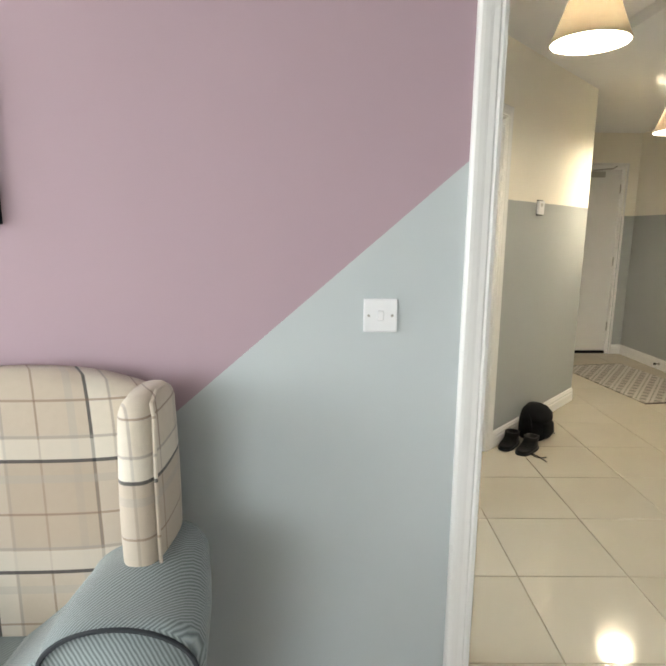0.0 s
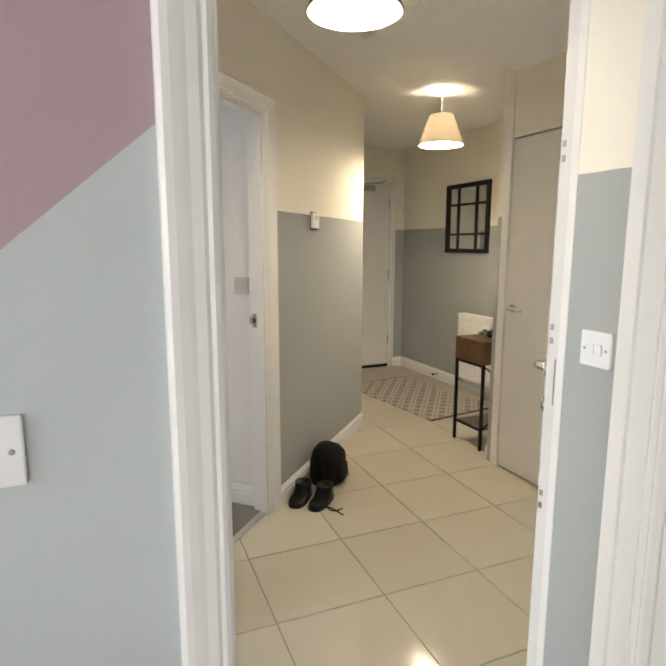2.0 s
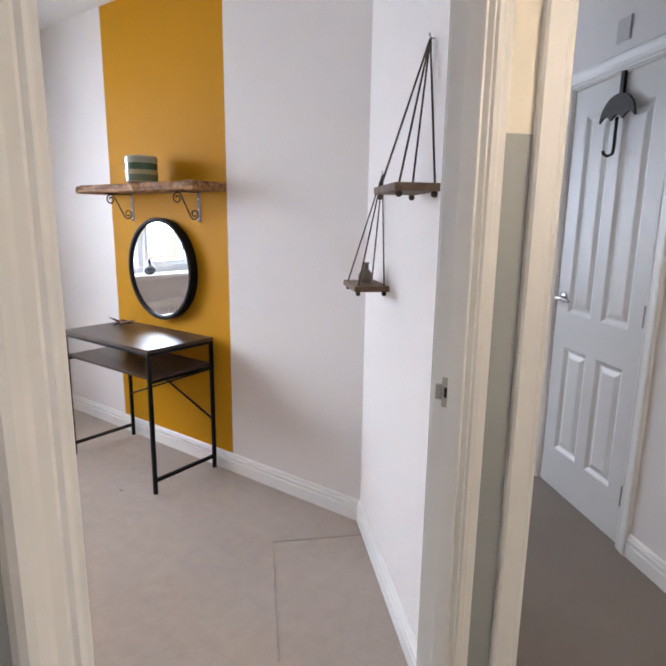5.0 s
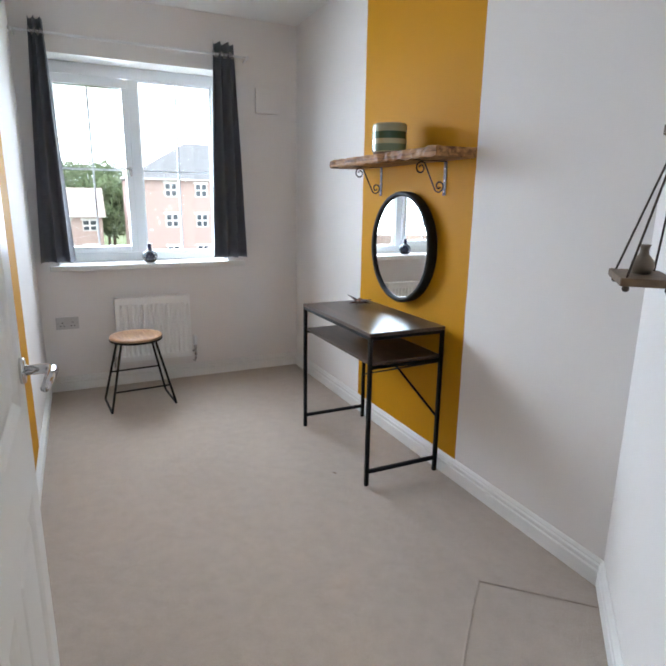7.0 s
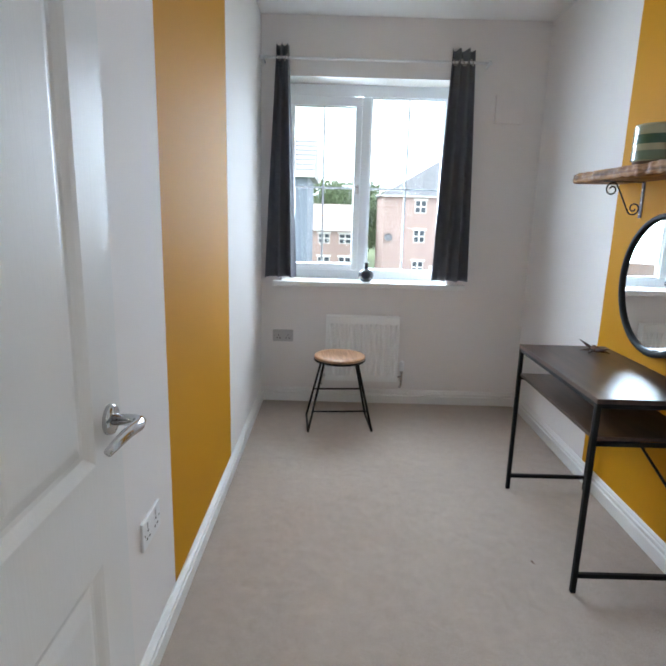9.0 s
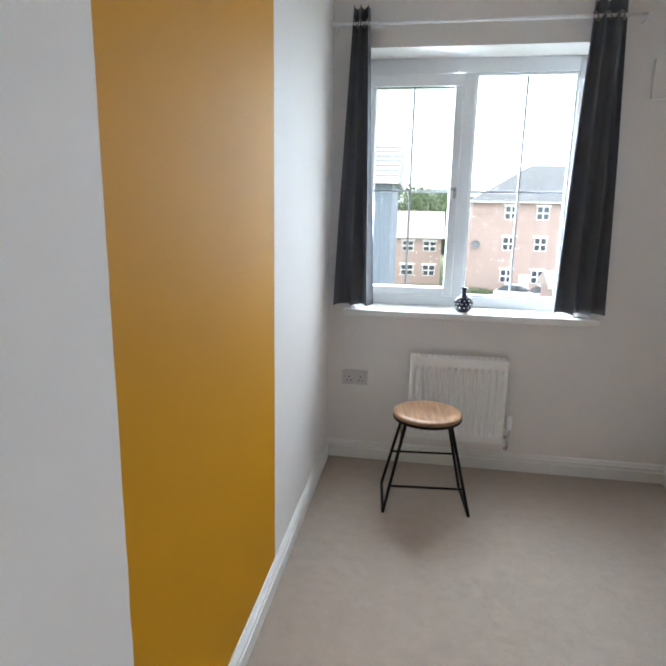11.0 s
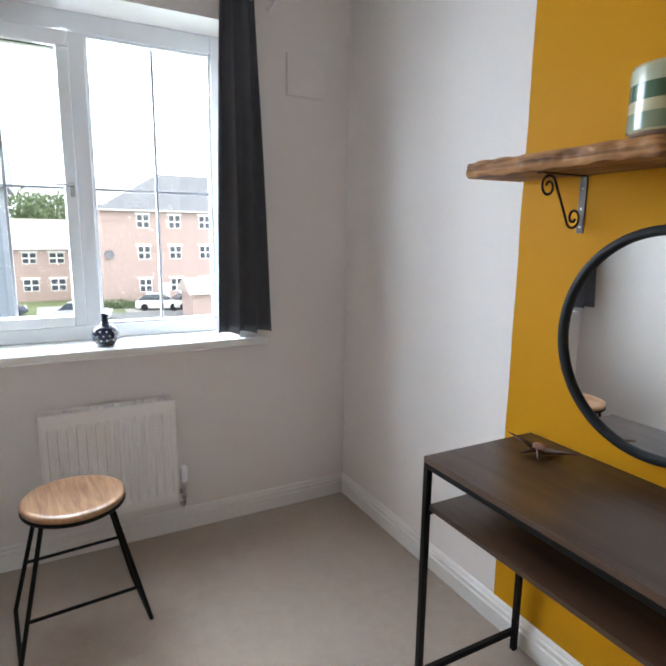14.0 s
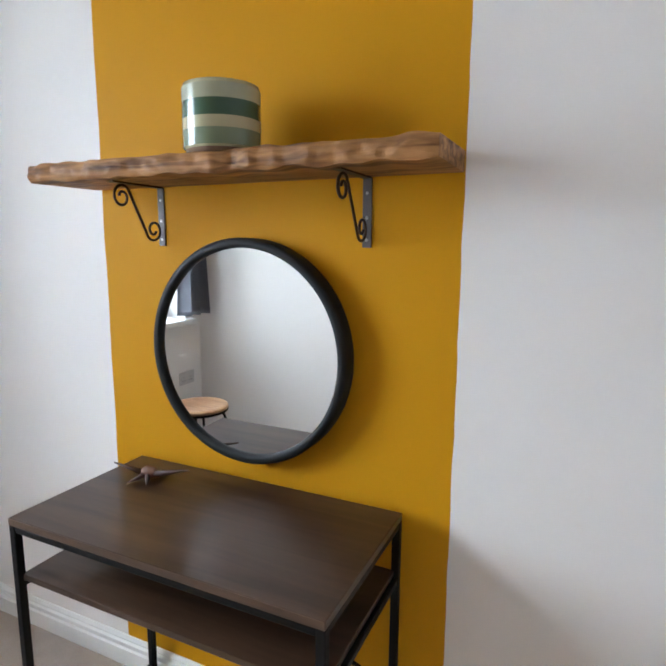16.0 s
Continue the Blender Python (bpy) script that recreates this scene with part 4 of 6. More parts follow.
WX0, WX1 = -3.668, -3.598
wbox("frame_left", 2.02, 0.895, 2.050, 2.235, WX0, WX1)
wbox("frame_right", 3.140, 0.895, 3.18, 2.235, WX0, WX1)
wbox("frame_top", 2.050, 2.158, 3.140, 2.235, WX0, WX1)
wbox("frame_bottom", 2.050, 0.895, 3.140, 0.955, WX0, WX1)
wbox("mullion", 2.556, 0.955, 2.618, 2.158, WX0, WX1 + 0.004)
for y0, z0, y1, z1 in ((2.618, 0.955, 2.630, 2.158), (3.128, 0.955, 3.140, 2.158), (2.630, 2.146, 3.128, 2.158), (2.630, 0.955, 3.128, 0.967)):
    wbox("glazing_bead", y0, z0, y1, z1, WX0 + 0.02, WX1 - 0.012, bevel=0.003)
sash = wbox("casement", 2.050, 2.092, 2.556, 2.155, WX0 + 0.008, WX1 + 0.022, bevel=0.006, label="opening casement sash")
wbox("casement_stile", 2.050, 0.958, 2.086, 2.092, WX0 + 0.008, WX1 + 0.022, bevel=0.006, parent=sash)
wbox("casement_stile", 2.508, 0.958, 2.556, 2.092, WX0 + 0.008, WX1 + 0.022, bevel=0.006, parent=sash)
wbox("casement_rail", 2.086, 0.958, 2.508, 1.004, WX0 + 0.008, WX1 + 0.022, bevel=0.006, parent=sash)
# black slivers that stand in for the shadow line inside the sash
for y0, z0, y1, z1 in ((2.086, 1.004, 2.0865, 2.092), (2.5075, 1.004, 2.508, 2.092), (2.0865, 2.0915, 2.5075, 2.092)):
    wbox("shade_line", y0, z0, y1, z1, WX1 - 0.02, WX1 + 0.002, bevel=0.0, material=M_black, parent=sash, label="thin black line standing in for shade along the sash edge")
for nm, a in (("pane", (2.080, 0.998, 2.514, 2.098)), ("pane", (2.624, 0.961, 3.134, 2.152))):
    g = wbox(nm, *a, -3.636, -3.630, bevel=0.0, material=M_glass)
    g.visible_shadow = False
for y0, z0, y1, z1 in ((2.285, 1.004, 2.297, 2.092), (2.086, 1.539, 2.508, 1.551), (2.881, 0.967, 2.893, 2.146), (2.630, 1.539, 3.128, 1.551)):
    wbox("glazing_bar", y0, z0, y1, z1, -3.641, -3.625, bevel=0.001, material=M_bar)
bm = bmesh.new()
box(bm, WX1 + 0.022, 2.528, 1.505, WX1 + 0.032, 2.546, 1.565, 0.002)
tube(bm, [(WX1 + 0.030, 2.537, 1.55), (WX1 + 0.045, 2.537, 1.552), (WX1 + 0.048, 2.51, 1.554), (WX1 + 0.046, 2.43, 1.556)], [0.006, 0.006, 0.006, 0.005], 8)
part("window_handle", bm, M_chrome, win, "brushed metal casement handle")
bm = bmesh.new()
box(bm, WX0 - 0.02, 2.02, 0.858, XW, 3.18, 0.895, 0.001)
box(bm, XW, 1.962, 0.858, XW + 0.055, 3.305, 0.895, 0.006)
tagged(part("window_sill", bm, M_trim), "white painted window board below the window", "window sill", kind="structure")
# unseen window, added in the south wall to go with the fill lamp
w4 = thing("added_window", "unseen white plastic window added for the south fill lamp", "window", kind="structure")
for a in ((XW + 0.5, 0.80, XW + 0.55, 2.2), (XW + 2.45, 0.80, XW + 2.5, 2.2), (XW + 1.47, 0.85, XW + 1.53, 2.15), (XW + 0.55, 2.15, XW + 2.45, 2.2), (XW + 0.55, 0.80, XW + 2.45, 0.85)):
    part("window_frame", boxm(a[0], -3.10, a[1], a[2], -3.04, a[3], bevel=0.004), M_upvc, w4)
# plain windows of the rooms at either side
for nm, y0, y1, z0, z1 in (("window_2", -1.0, 1.4, 0.85, 2.2), ("window_3", 4.5, 6.0, 0.9, 2.2)):
    w2 = thing(nm, "white plastic window of the next room", "window", kind="structure")
    for a in ((y0, z0, y0 + 0.05, z1), (y1 - 0.05, z0, y1, z1), (y0 + 0.05, z1 - 0.05, y1 - 0.05, z1), (y0 + 0.05, z0, y1 - 0.05, z0 + 0.05), ((y0 + y1) / 2 - 0.03, z0 + 0.05, (y0 + y1) / 2 + 0.03, z1 - 0.05)):
        wbox("window_frame", *a, WX0, WX1, parent=w2)


def curtain(name, top, bot, z0, z1, label, seed, folds):
    """A gathered curtain: soft folds that open out and swing towards the hem."""
    rnd = random.Random(seed)
    root = thing(name, label, "curtain", group="bedroom curtains")
    nx, nz = 90, 40
    ph = rnd.random() * 6
    bm = bmesh.new()
    def at(i, j, off):
        s, k = i / nx, j / nz
        y = (top[0] * (1 - k) + bot[0] * k) * (1 - s) + (top[1] * (1 - k) + bot[1] * k) * s
        a = 2 * math.pi * folds * (s + 0.02 * math.sin(5 * s + 3 * k)) + ph
        amp = 0.026 + 0.022 * k
        x = -3.318 + amp * math.sin(a) + 0.006 * math.sin(2.3 * a + 4 * k)
        y += 0.006 * math.cos(a) * (1 + k)
        z = z1 + (z0 - z1) * k + 0.006 * math.sin(a + 1.0) * (1 - k)
        return (x + off, y, z)
    fr = [[bm.verts.new(at(i, j, 0.0015)) for i in range(nx + 1)] for j in range(nz + 1)]
    bk = [[bm.verts.new(at(i, j, -0.0015)) for i in range(nx + 1)] for j in range(nz + 1)]
    for j in range(nz):
        for i in range(nx):
            bm.faces.new((fr[j][i], fr[j][i + 1], fr[j + 1][i + 1], fr[j + 1][i]))
            bm.faces.new((bk[j][i], bk[j + 1][i], bk[j + 1][i + 1], bk[j][i + 1]))
    for j in range(nz):
        for i in (0, nx):
            bm.faces.new((fr[j][i], fr[j + 1][i], bk[j + 1][i], bk[j][i]))
    for i in range(nx):
        for j in (0, nz):
            bm.faces.new((fr[j][i], fr[j][i + 1], bk[j][i + 1], bk[j][i]))
    part("cloth", bm, M_cloth, root, smooth=True)
    for k in range(5):
        y = top[0] + (top[1] - top[0]) * (k + 0.5) / 5
        bm = lathe(bmesh.new(), [(0.016, -0.002), (0.024, -0.002), (0.024, 0.002), (0.016, 0.002), (0.016, -0.002)], 20, cap0=False, cap1=False)
        bm.transform(Matrix.Translation((-3.315, y, 2.325)) @ Matrix.Rotation(radians(62 if k % 2 else 118), 4, "X"))
        part("eyelet", bm, M_brass, root)
    return root


curtain("curtain", (1.985, 2.068), (1.915, 2.130), 0.925, 2.405, "charcoal eyelet curtain drawn aside at the window", 3, 2.4)
curtain("curtain", (3.100, 3.245), (3.050, 3.298), 0.925, 2.400, "charcoal eyelet curtain gathered beside the vent cover", 8, 2.8)
rod = thing("curtain_rod", "thin white curtain rod above the window", "curtain rod")
part("rod", tubem([(-3.315, 1.885, 2.325), (-3.315, 3.345, 2.325)], 0.008, 12), M_plate, rod, smooth=True)
for y in (1.90, 3.34):
    part("bracket", tubem([(XW, y, 2.31), (-3.33, y, 2.312), (-3.315, y, 2.318)], 0.007, 8), M_plate, rod)
for y in (1.885, 3.345):
    bm = lathe(bmesh.new(), [(0.004, -0.014), (0.012, -0.008), (0.014, 0.0), (0.012, 0.008), (0.004, 0.014)], 16)
    bm.transform(Matrix.Translation((-3.315, y, 2.325)))
    part("finial", bm, M_plate, rod, smooth=True)

# vase on the sill
vs = thing("vase", "small dark blue spotted bottle vase on the sill", "vase", pose(-3.425, 2.615, 0.895) @ Matrix.Diagonal((1.2, 1.2, 1.2, 1)))
part("body", lathe(bmesh.new(), [(0.020, 0.0), (0.030, 0.004), (0.042, 0.022), (0.045, 0.040), (0.040, 0.058), (0.026, 0.070), (0.013, 0.078), (0.011, 0.100), (0.015, 0.112), (0.012, 0.112), (0.009, 0.100)], 32), M_vase, vs, smooth=True)
for zz, rr, n in ((0.024, 0.0435, 14), (0.040, 0.0452, 14), (0.055, 0.0415, 12)):
    for k in range(n):
        a = 2 * math.pi * k / n + (0.2 if zz == 0.040 else 0)
        bm = bmesh.new()
        bmesh.ops.create_icosphere(bm, subdivisions=1, radius=0.0036)
        bm.transform(Matrix.Translation((rr * math.cos(a), rr * math.sin(a), zz)))
        part("spot", bm, M_dot, vs, smooth=True)


# ================================================================ desk, mirror, shelf, pot
def bar(name, a, b, parent, w=0.019, material=M_black):
    """A square steel bar from a to b."""
    a, b = Vector(a), Vector(b)
    d = b - a
    bm = boxm(-w / 2, -w / 2, 0, w / 2, w / 2, d.length, bevel=0.0025)
    q = Vector((0, 0, 1)).rotation_difference(d.normalized()).to_matrix().to_4x4()
    bm.transform(Matrix.Translation(a) @ q)
    return part(name, bm, material, parent)


dk = thing("desk", "narrow dark walnut desk with black metal legs", "desk")
X0, X1, Y0, Y1, ZT = -2.142, -1.338, 3.303, 3.718, 0.765
part("desktop", boxm(X0, Y0, ZT - 0.018, X1, Y1, ZT, bevel=0.002), M_desk, dk, "dark walnut veneer top")
M_deskedge = wood("walnut_edge", (0.04, 0.022, 0.013), (0.11, 0.062, 0.037), (4, 40, 40), 0.5)
part("edge_band", boxm(X0 + 0.002, Y0 - 0.0008, ZT - 0.017, X1 - 0.002, Y0 + 0.001, ZT - 0.001), M_deskedge, dk, "paler worn front edge")
part("shelf", boxm(X0 + 0.012, Y0 + 0.012, 0.607, X1 - 0.012, Y1 - 0.012, 0.622, bevel=0.002), M_desk, dk, "dark walnut lower shelf")
w = 0.019
for x in (X0 + w / 2, X1 - w / 2):
    for y in (Y0 + w / 2, Y1 - w / 2):
        bar("leg", (x, y, 0.0), (x, y, ZT - 0.018), dk)
    bar("foot_rail", (x, Y0 + w, 0.075), (x, Y1 - w, 0.075), dk, 0.018)
    bar("shelf_rail", (x, Y0 + w, 0.598), (x, Y1 - w, 0.598), dk, 0.016)
    bar("top_rail", (x, Y0 + w, ZT - 0.027), (x, Y1 - w, ZT - 0.027), dk, 0.016)
for y in (Y0 + w / 2, Y1 - w / 2):
    bar("top_rail", (X0 + w, y, ZT - 0.027), (X1 - w, y, ZT - 0.027), dk, 0.016)
bar("shelf_rail", (X0 + w, Y1 - w / 2, 0.598), (X1 - w, Y1 - w / 2, 0.598), dk, 0.014)
bar("brace", (X0 + w, Y1 - w / 2 - 0.006, 0.29), (X1 - w, Y1 - w / 2 - 0.006, 0.585), dk, 0.010)
bar("brace", (X1 - w, Y1 - w / 2 + 0.006, 0.29), (X0 + w, Y1 - w / 2 + 0.006, 0.585), dk, 0.010)

mi = thing("round_mirror", "round wall mirror in a deep black rim", "mirror", Matrix(((1, 0, 0, -1.768), (0, 0, -1, YN), (0, 1, 0, 1.108), (0, 0, 0, 1))))
part("rim", lathe(bmesh.new(), [(0.266, 0.0), (0.290, 0.0), (0.292, 0.004), (0.292, 0.044), (0.288, 0.050), (0.276, 0.052), (0.269, 0.049), (0.267, 0.040), (0.266, 0.0)], 96, cap0=False, cap1=False), M_rubber, mi, "matt black rim", smooth=True)
part("glass", lathe(bmesh.new(), [(0.268, 0.036), (0.268, 0.038)], 96), M_mirror, mi, "silvered mirror glass")


def live_slab(x0, x1, y0, y1, z0, z1):
    """A thick board with a hewn, wavy front edge."""
    bm = bmesh.new()
    nx, prof = 170, 10
    rings = []
    for i in range(nx + 1):
        x = x0 + (x1 - x0) * i / nx
        e = noise.noise(Vector((x * 6, 1, 0))) * 0.014 + noise.noise(Vector((x * 23, 5, 0))) * 0.008
        knot = 0.010 * math.exp(-((x + 1.68) / 0.03) ** 2) - 0.008 * math.exp(-((x + 2.02) / 0.025) ** 2)
        ring = [bm.verts.new((x, y1, z1)), bm.verts.new((x, y1, z0))]
        for k in range(prof + 1):
            a = k / prof
            zz = z0 + (z1 - z0) * a
            round_ = 0.006 * (2 * a - 1) ** 4
            yy = y0 + round_ + e + knot + 0.0035 * noise.noise(Vector((x * 40, a * 3, 2))) + 0.004 * noise.noise(Vector((x * 14, a * 2.5, 7)))
            ring.append(bm.verts.new((x, yy, zz + (0.007 * noise.noise(Vector((x * 16, 9, a))) if k in (0, prof) else 0))))
        rings.append(ring)
    n = len(rings[0])
    for a, b in zip(rings, rings[1:]):
        for k in range(n):
            bm.faces.new((a[k], a[(k + 1) % n], b[(k + 1) % n], b[k]))
    bm.faces.new(rings[0][::-1])
    bm.faces.new(rings[-1])
    return bm


sh = thing("wall_shelf", "thick rustic live-edge wooden shelf on scroll brackets", "shelf")
part("board", live_slab(-2.288, -1.234, 3.530, YN - 0.001, 1.535, 1.578), M_slab, sh, "hewn pine board")


def scroll(cy, cz, r0, r1, a0, turns, n=26):
    return [(cy + (r0 + (r1 - r0) * k / n) * math.cos(a0 + turns * 2 * math.pi * k / n), cz + (r0 + (r1 - r0) * k / n) * math.sin(a0 + turns * 2 * math.pi * k / n)) for k in range(n + 1)]


for bx in (-2.052, -1.449):
    br = part("bracket", boxm(bx - 0.011, YN - 0.004, 1.378, bx + 0.011, YN, 1.533, bevel=0.001), M_galv, sh, "steel bracket strap")
    part("arm_strap", boxm(bx - 0.010, YN - 0.175, 1.531, bx + 0.010, YN - 0.004, 1.5345), M_bracket, br)
    # the stay sweeps in an S from the curl under the arm to the curl at the strap
    top = scroll(YN - 0.140, 1.499, 0.009, 0.030, radians(50 + 480), -480 / 360)
    low = scroll(YN - 0.034, 1.420, 0.008, 0.029, radians(225 + 480), -480 / 360)
    line = [(bx, y, z) for y, z in top] + [(bx, y, z) for y, z in reversed(low)]
    part("scroll", tubem(line, 0.0036, 6), M_bracket, br, "curled iron stay", smooth=True)
    for z in (1.395, 1.445, 1.50):
        bm = lathe(bmesh.new(), [(0.004, 0.0), (0.003, 0.002)], 10)
        bm.transform(Matrix(((1, 0, 0, bx), (0, 0, -1, YN - 0.004), (0, 1, 0, z), (0, 0, 0, 1))))
        part("screw", bm, M_brass, br)

pt = thing("ceramic_pot", "glazed round pot banded in cream and green", "pot", pose(-1.742, 3.605, 1.578) @ Matrix.Diagonal((0.9, 0.9, 1, 1)))
GL = {"cream": mat("glaze_cream", (0.44, 0.42, 0.26), 0.24, noise_amt=0.12, noise_scale=18, coat=0.4),
      "green": mat("glaze_green", (0.055, 0.115, 0.070), 0.24, noise_amt=0.2, noise_scale=18, coat=0.4),
      "pale": mat("glaze_pale", (0.40, 0.42, 0.30), 0.24, noise_amt=0.12, noise_scale=18, coat=0.4),
      "sage": mat("glaze_sage", (0.17, 0.22, 0.14), 0.24, noise_amt=0.2, noise_scale=18, coat=0.4),
      "clay": mat("bare_clay", (0.16, 0.09, 0.05), 0.7, noise_amt=0.2, noise_scale=40)}
part("body", lathe(bmesh.new(), [(0.082, 0.004), (0.092, 0.012), (0.094, 0.03), (0.0935, 0.13), (0.092, 0.142), (0.086, 0.142), (0.084, 0.12), (0.082, 0.02)], 56, cap1=True), GL["cream"], pt, smooth=True)
for nm, z0, z1, r in (("clay", 0.0, 0.008, 0.088), ("sage", 0.012, 0.046, 0.0950), ("cream", 0.046, 0.070, 0.0950), ("green", 0.070, 0.104, 0.0950), ("pale", 0.104, 0.134, 0.0950)):
    part("glaze_band", lathe(bmesh.new(), [(r, z0), (r, z1)], 56, cap0=nm == "clay", cap1=False), GL[nm], pt, smooth=True)

# dried seed pod, like a bird, on the desk
bd = thing("seed_pod_ornament", "small dried brown seed pod with thin splayed husks", "ornament", pose(-2.005, 3.60, ZT, 0, 0, 190) @ Matrix.Diagonal((1.2, 1.2, 1.2, 1)))
part("pod", tubem([(-0.030, 0, 0.012), (-0.015, 0, 0.017), (0.004, 0, 0.017), (0.022, 0, 0.012)], [0.004, 0.012, 0.014, 0.005], 10), M_dry, bd, smooth=True)
for ang, ln, up in ((14, 0.075, 0.026), (62, 0.050, -0.006), (118, 0.045, -0.006), (170, 0.115, 0.030), (232, 0.055, -0.007), (305, 0.062, -0.004)):
    c, s_ = math.cos(radians(ang)), math.sin(radians(ang))
    husk = tubem([(0.008 * c, 0.008 * s_, 0.014), (0.45 * ln * c, 0.45 * ln * s_, 0.013 + 0.4 * up), (ln * c, ln * s_, 0.012 + up)], [0.007, 0.0055, 0.0012], 7)
    part("husk", husk, M_husk, bd, smooth=True)

# stool
st = thing("stool", "round oak-topped stool on thin black metal legs", "stool", pose(-2.955, 2.440, 0.0, 0, 0, 5))
part("seat", lathe(bmesh.new(), [(0.155, 0.452), (0.163, 0.454), (0.166, 0.462), (0.165, 0.470), (0.158, 0.474), (0.135, 0.473), (0.09, 0.469), (0.0, 0.466)], 64, cap1=False), M_stool, st, "pale oak seat", smooth=True)
part("seat_ring", lathe(bmesh.new(), [(0.150, 0.440), (0.164, 0.440), (0.167, 0.446), (0.166, 0.454), (0.150, 0.454), (0.150, 0.440)], 64, cap0=False, cap1=False), M_black, st)
for sy in (-1, 1):
    for sx_ in (1, -1):
        part("leg", tubem([(sx_ * 0.075, sy * 0.105, 0.446), (sx_ * 0.150, sy * 0.203, 0.009)], 0.0075, 8), M_black, st)
    part("runner", tubem([(0.150, sy * 0.203, 0.009), (-0.150, sy * 0.203, 0.009)], 0.0075, 8), M_black, st)
for sx_ in (1, -1):
    for z in (0.135, 0.205):
        k = (0.446 - z) / 0.437
        x, y = 0.075 + 0.075 * k, 0.105 + 0.098 * k
        if (sx_ > 0) == (z < 0.17):
            part("stretcher", tubem([(sx_ * x, -y, z), (sx_ * x, y, z)], 0.006, 8), M_black, st)


# ================================================================ hanging shelves
def hanging_shelf(v, zh, zb, wdt, label):
    x, y = diag(US, v)
    root = thing("hanging_shelf", label, "hanging shelf", on_wall(x, y, zb, -1, -1), group="hanging rope shelves")
    dep = 0.125
    part("board", boxm(-wdt / 2 - 0.037, 0.012, -0.012, wdt / 2 - 0.037, 0.012 + dep, 0.008, bevel=0.003), M_hang, root, "stained wooden board")
    hk = part("hook", tubem([(0, 0.0, zh - zb), (0, 0.012, zh - zb), (0, 0.016, zh - zb + 0.012)], 0.003, 8), M_brass, root)
    for sx_ in (-1, 1):
        for yy in (0.028, dep - 0.004):
            xx = sx_ * (wdt / 2 - 0.018) - 0.037
            part("rope", tubem([(0.004 * sx_, 0.013, zh - zb - 0.002), (0.10 * xx, 0.012 + 0.1 * yy, (zh - zb) * 0.90), (xx, yy, 0.008), (xx, yy, -0.014)], 0.0031, 6), M_rope, root)
            bm = bmesh.new()
            bmesh.ops.create_icosphere(bm, subdivisions=2, radius=0.009)
            bm.transform(Matrix.Translation((xx, yy, -0.019)))
            part("knot", bm, M_rope, root, smooth=True)
    part("whipping", tubem([(0, 0.014, zh - zb - 0.012), (0, 0.0145, zh - zb - 0.035)], 0.006, 8), M_rope, root)
    return root


hanging_shelf(2.122, 1.868, 1.480, 0.235, "square wooden shelf hung from a hook by four ropes")
hanging_shelf(2.612, 1.561, 1.162, 0.232, "lower wooden rope shelf holding a small vase")
x, y = diag(US, 2.572)
pe = thing("bud_vase", "small brown-grey stoneware bud vase on the lower rope shelf", "vase", on_wall(x, y, 1.170, -1, -1) @ pose(0, 0.075, 0) @ Matrix.Diagonal((0.85, 0.85, 0.9, 1)))
part("body", lathe(bmesh.new(), [(0.016, 0.0), (0.026, 0.004), (0.033, 0.020), (0.031, 0.036), (0.020, 0.050), (0.013, 0.058), (0.012, 0.074), (0.017, 0.084), (0.014, 0.084), (0.009, 0.072)], 28), M_cone, pe, smooth=True)

# coat hook over the second bedroom's inner door
hx, hy = diag(UR, 2.865)
hk = thing("coat_hook", "black iron over-door coat hook shaped like an umbrella", "coat hook", on_wall(hx, hy, 2.02, -1, -1))
bm = bmesh.new()
n = 18
fan = [(0.115 * math.cos(math.pi * k / n), 0.105 * math.sin(math.pi * k / n)) for k in range(n + 1)]
fan += [(-0.115 + 0.0767 * j + dx, dz) for j in range(3) for dx, dz in ((0.0, 0.0), (0.019, 0.016), (0.038, 0.022), (0.057, 0.016))][1:]
vs2 = [[bm.verts.new((a, yy, -0.185 + b)) for a, b in fan] for yy in (0.014, 0.024)]
bm.faces.new(vs2[0][::-1])
bm.faces.new(vs2[1])
for k in range(len(fan)):
    bm.faces.new((vs2[0][k], vs2[0][(k + 1) % len(fan)], vs2[1][(k + 1) % len(fan)], vs2[1][k]))
part("canopy", bm, M_iron, hk, "cast iron umbrella shape")
part("strap", boxm(-0.012, 0.0, -0.10, 0.012, 0.014, 0.010, bevel=0.002), M_iron, hk)
part("handle", tubem([(0, 0.019, -0.175), (0, 0.019, -0.30), (0.0, 0.022, -0.325), (0.008, 0.040, -0.335), (0.018, 0.052, -0.325), (0.020, 0.054, -0.312)], 0.007, 8), M_iron, hk)


# ================================================================ hall things
ru = thing("hall_rug", "flat-woven grey rug with a pale diamond lattice", "rug", pose(3.11, 5.29, 0.0, 0, 0, 7))
part("weave", boxm(-0.37, -0.64, 0.0, 0.37, 0.64, 0.009, bevel=0.003), M_rug, ru)
part("binding", boxm(-0.374, -0.646, 0.0, 0.374, -0.634, 0.010, bevel=0.002), M_rope, ru)
part("binding", boxm(-0.374, 0.634, 0.0, 0.374, 0.646, 0.010, bevel=0.002), M_rope, ru)

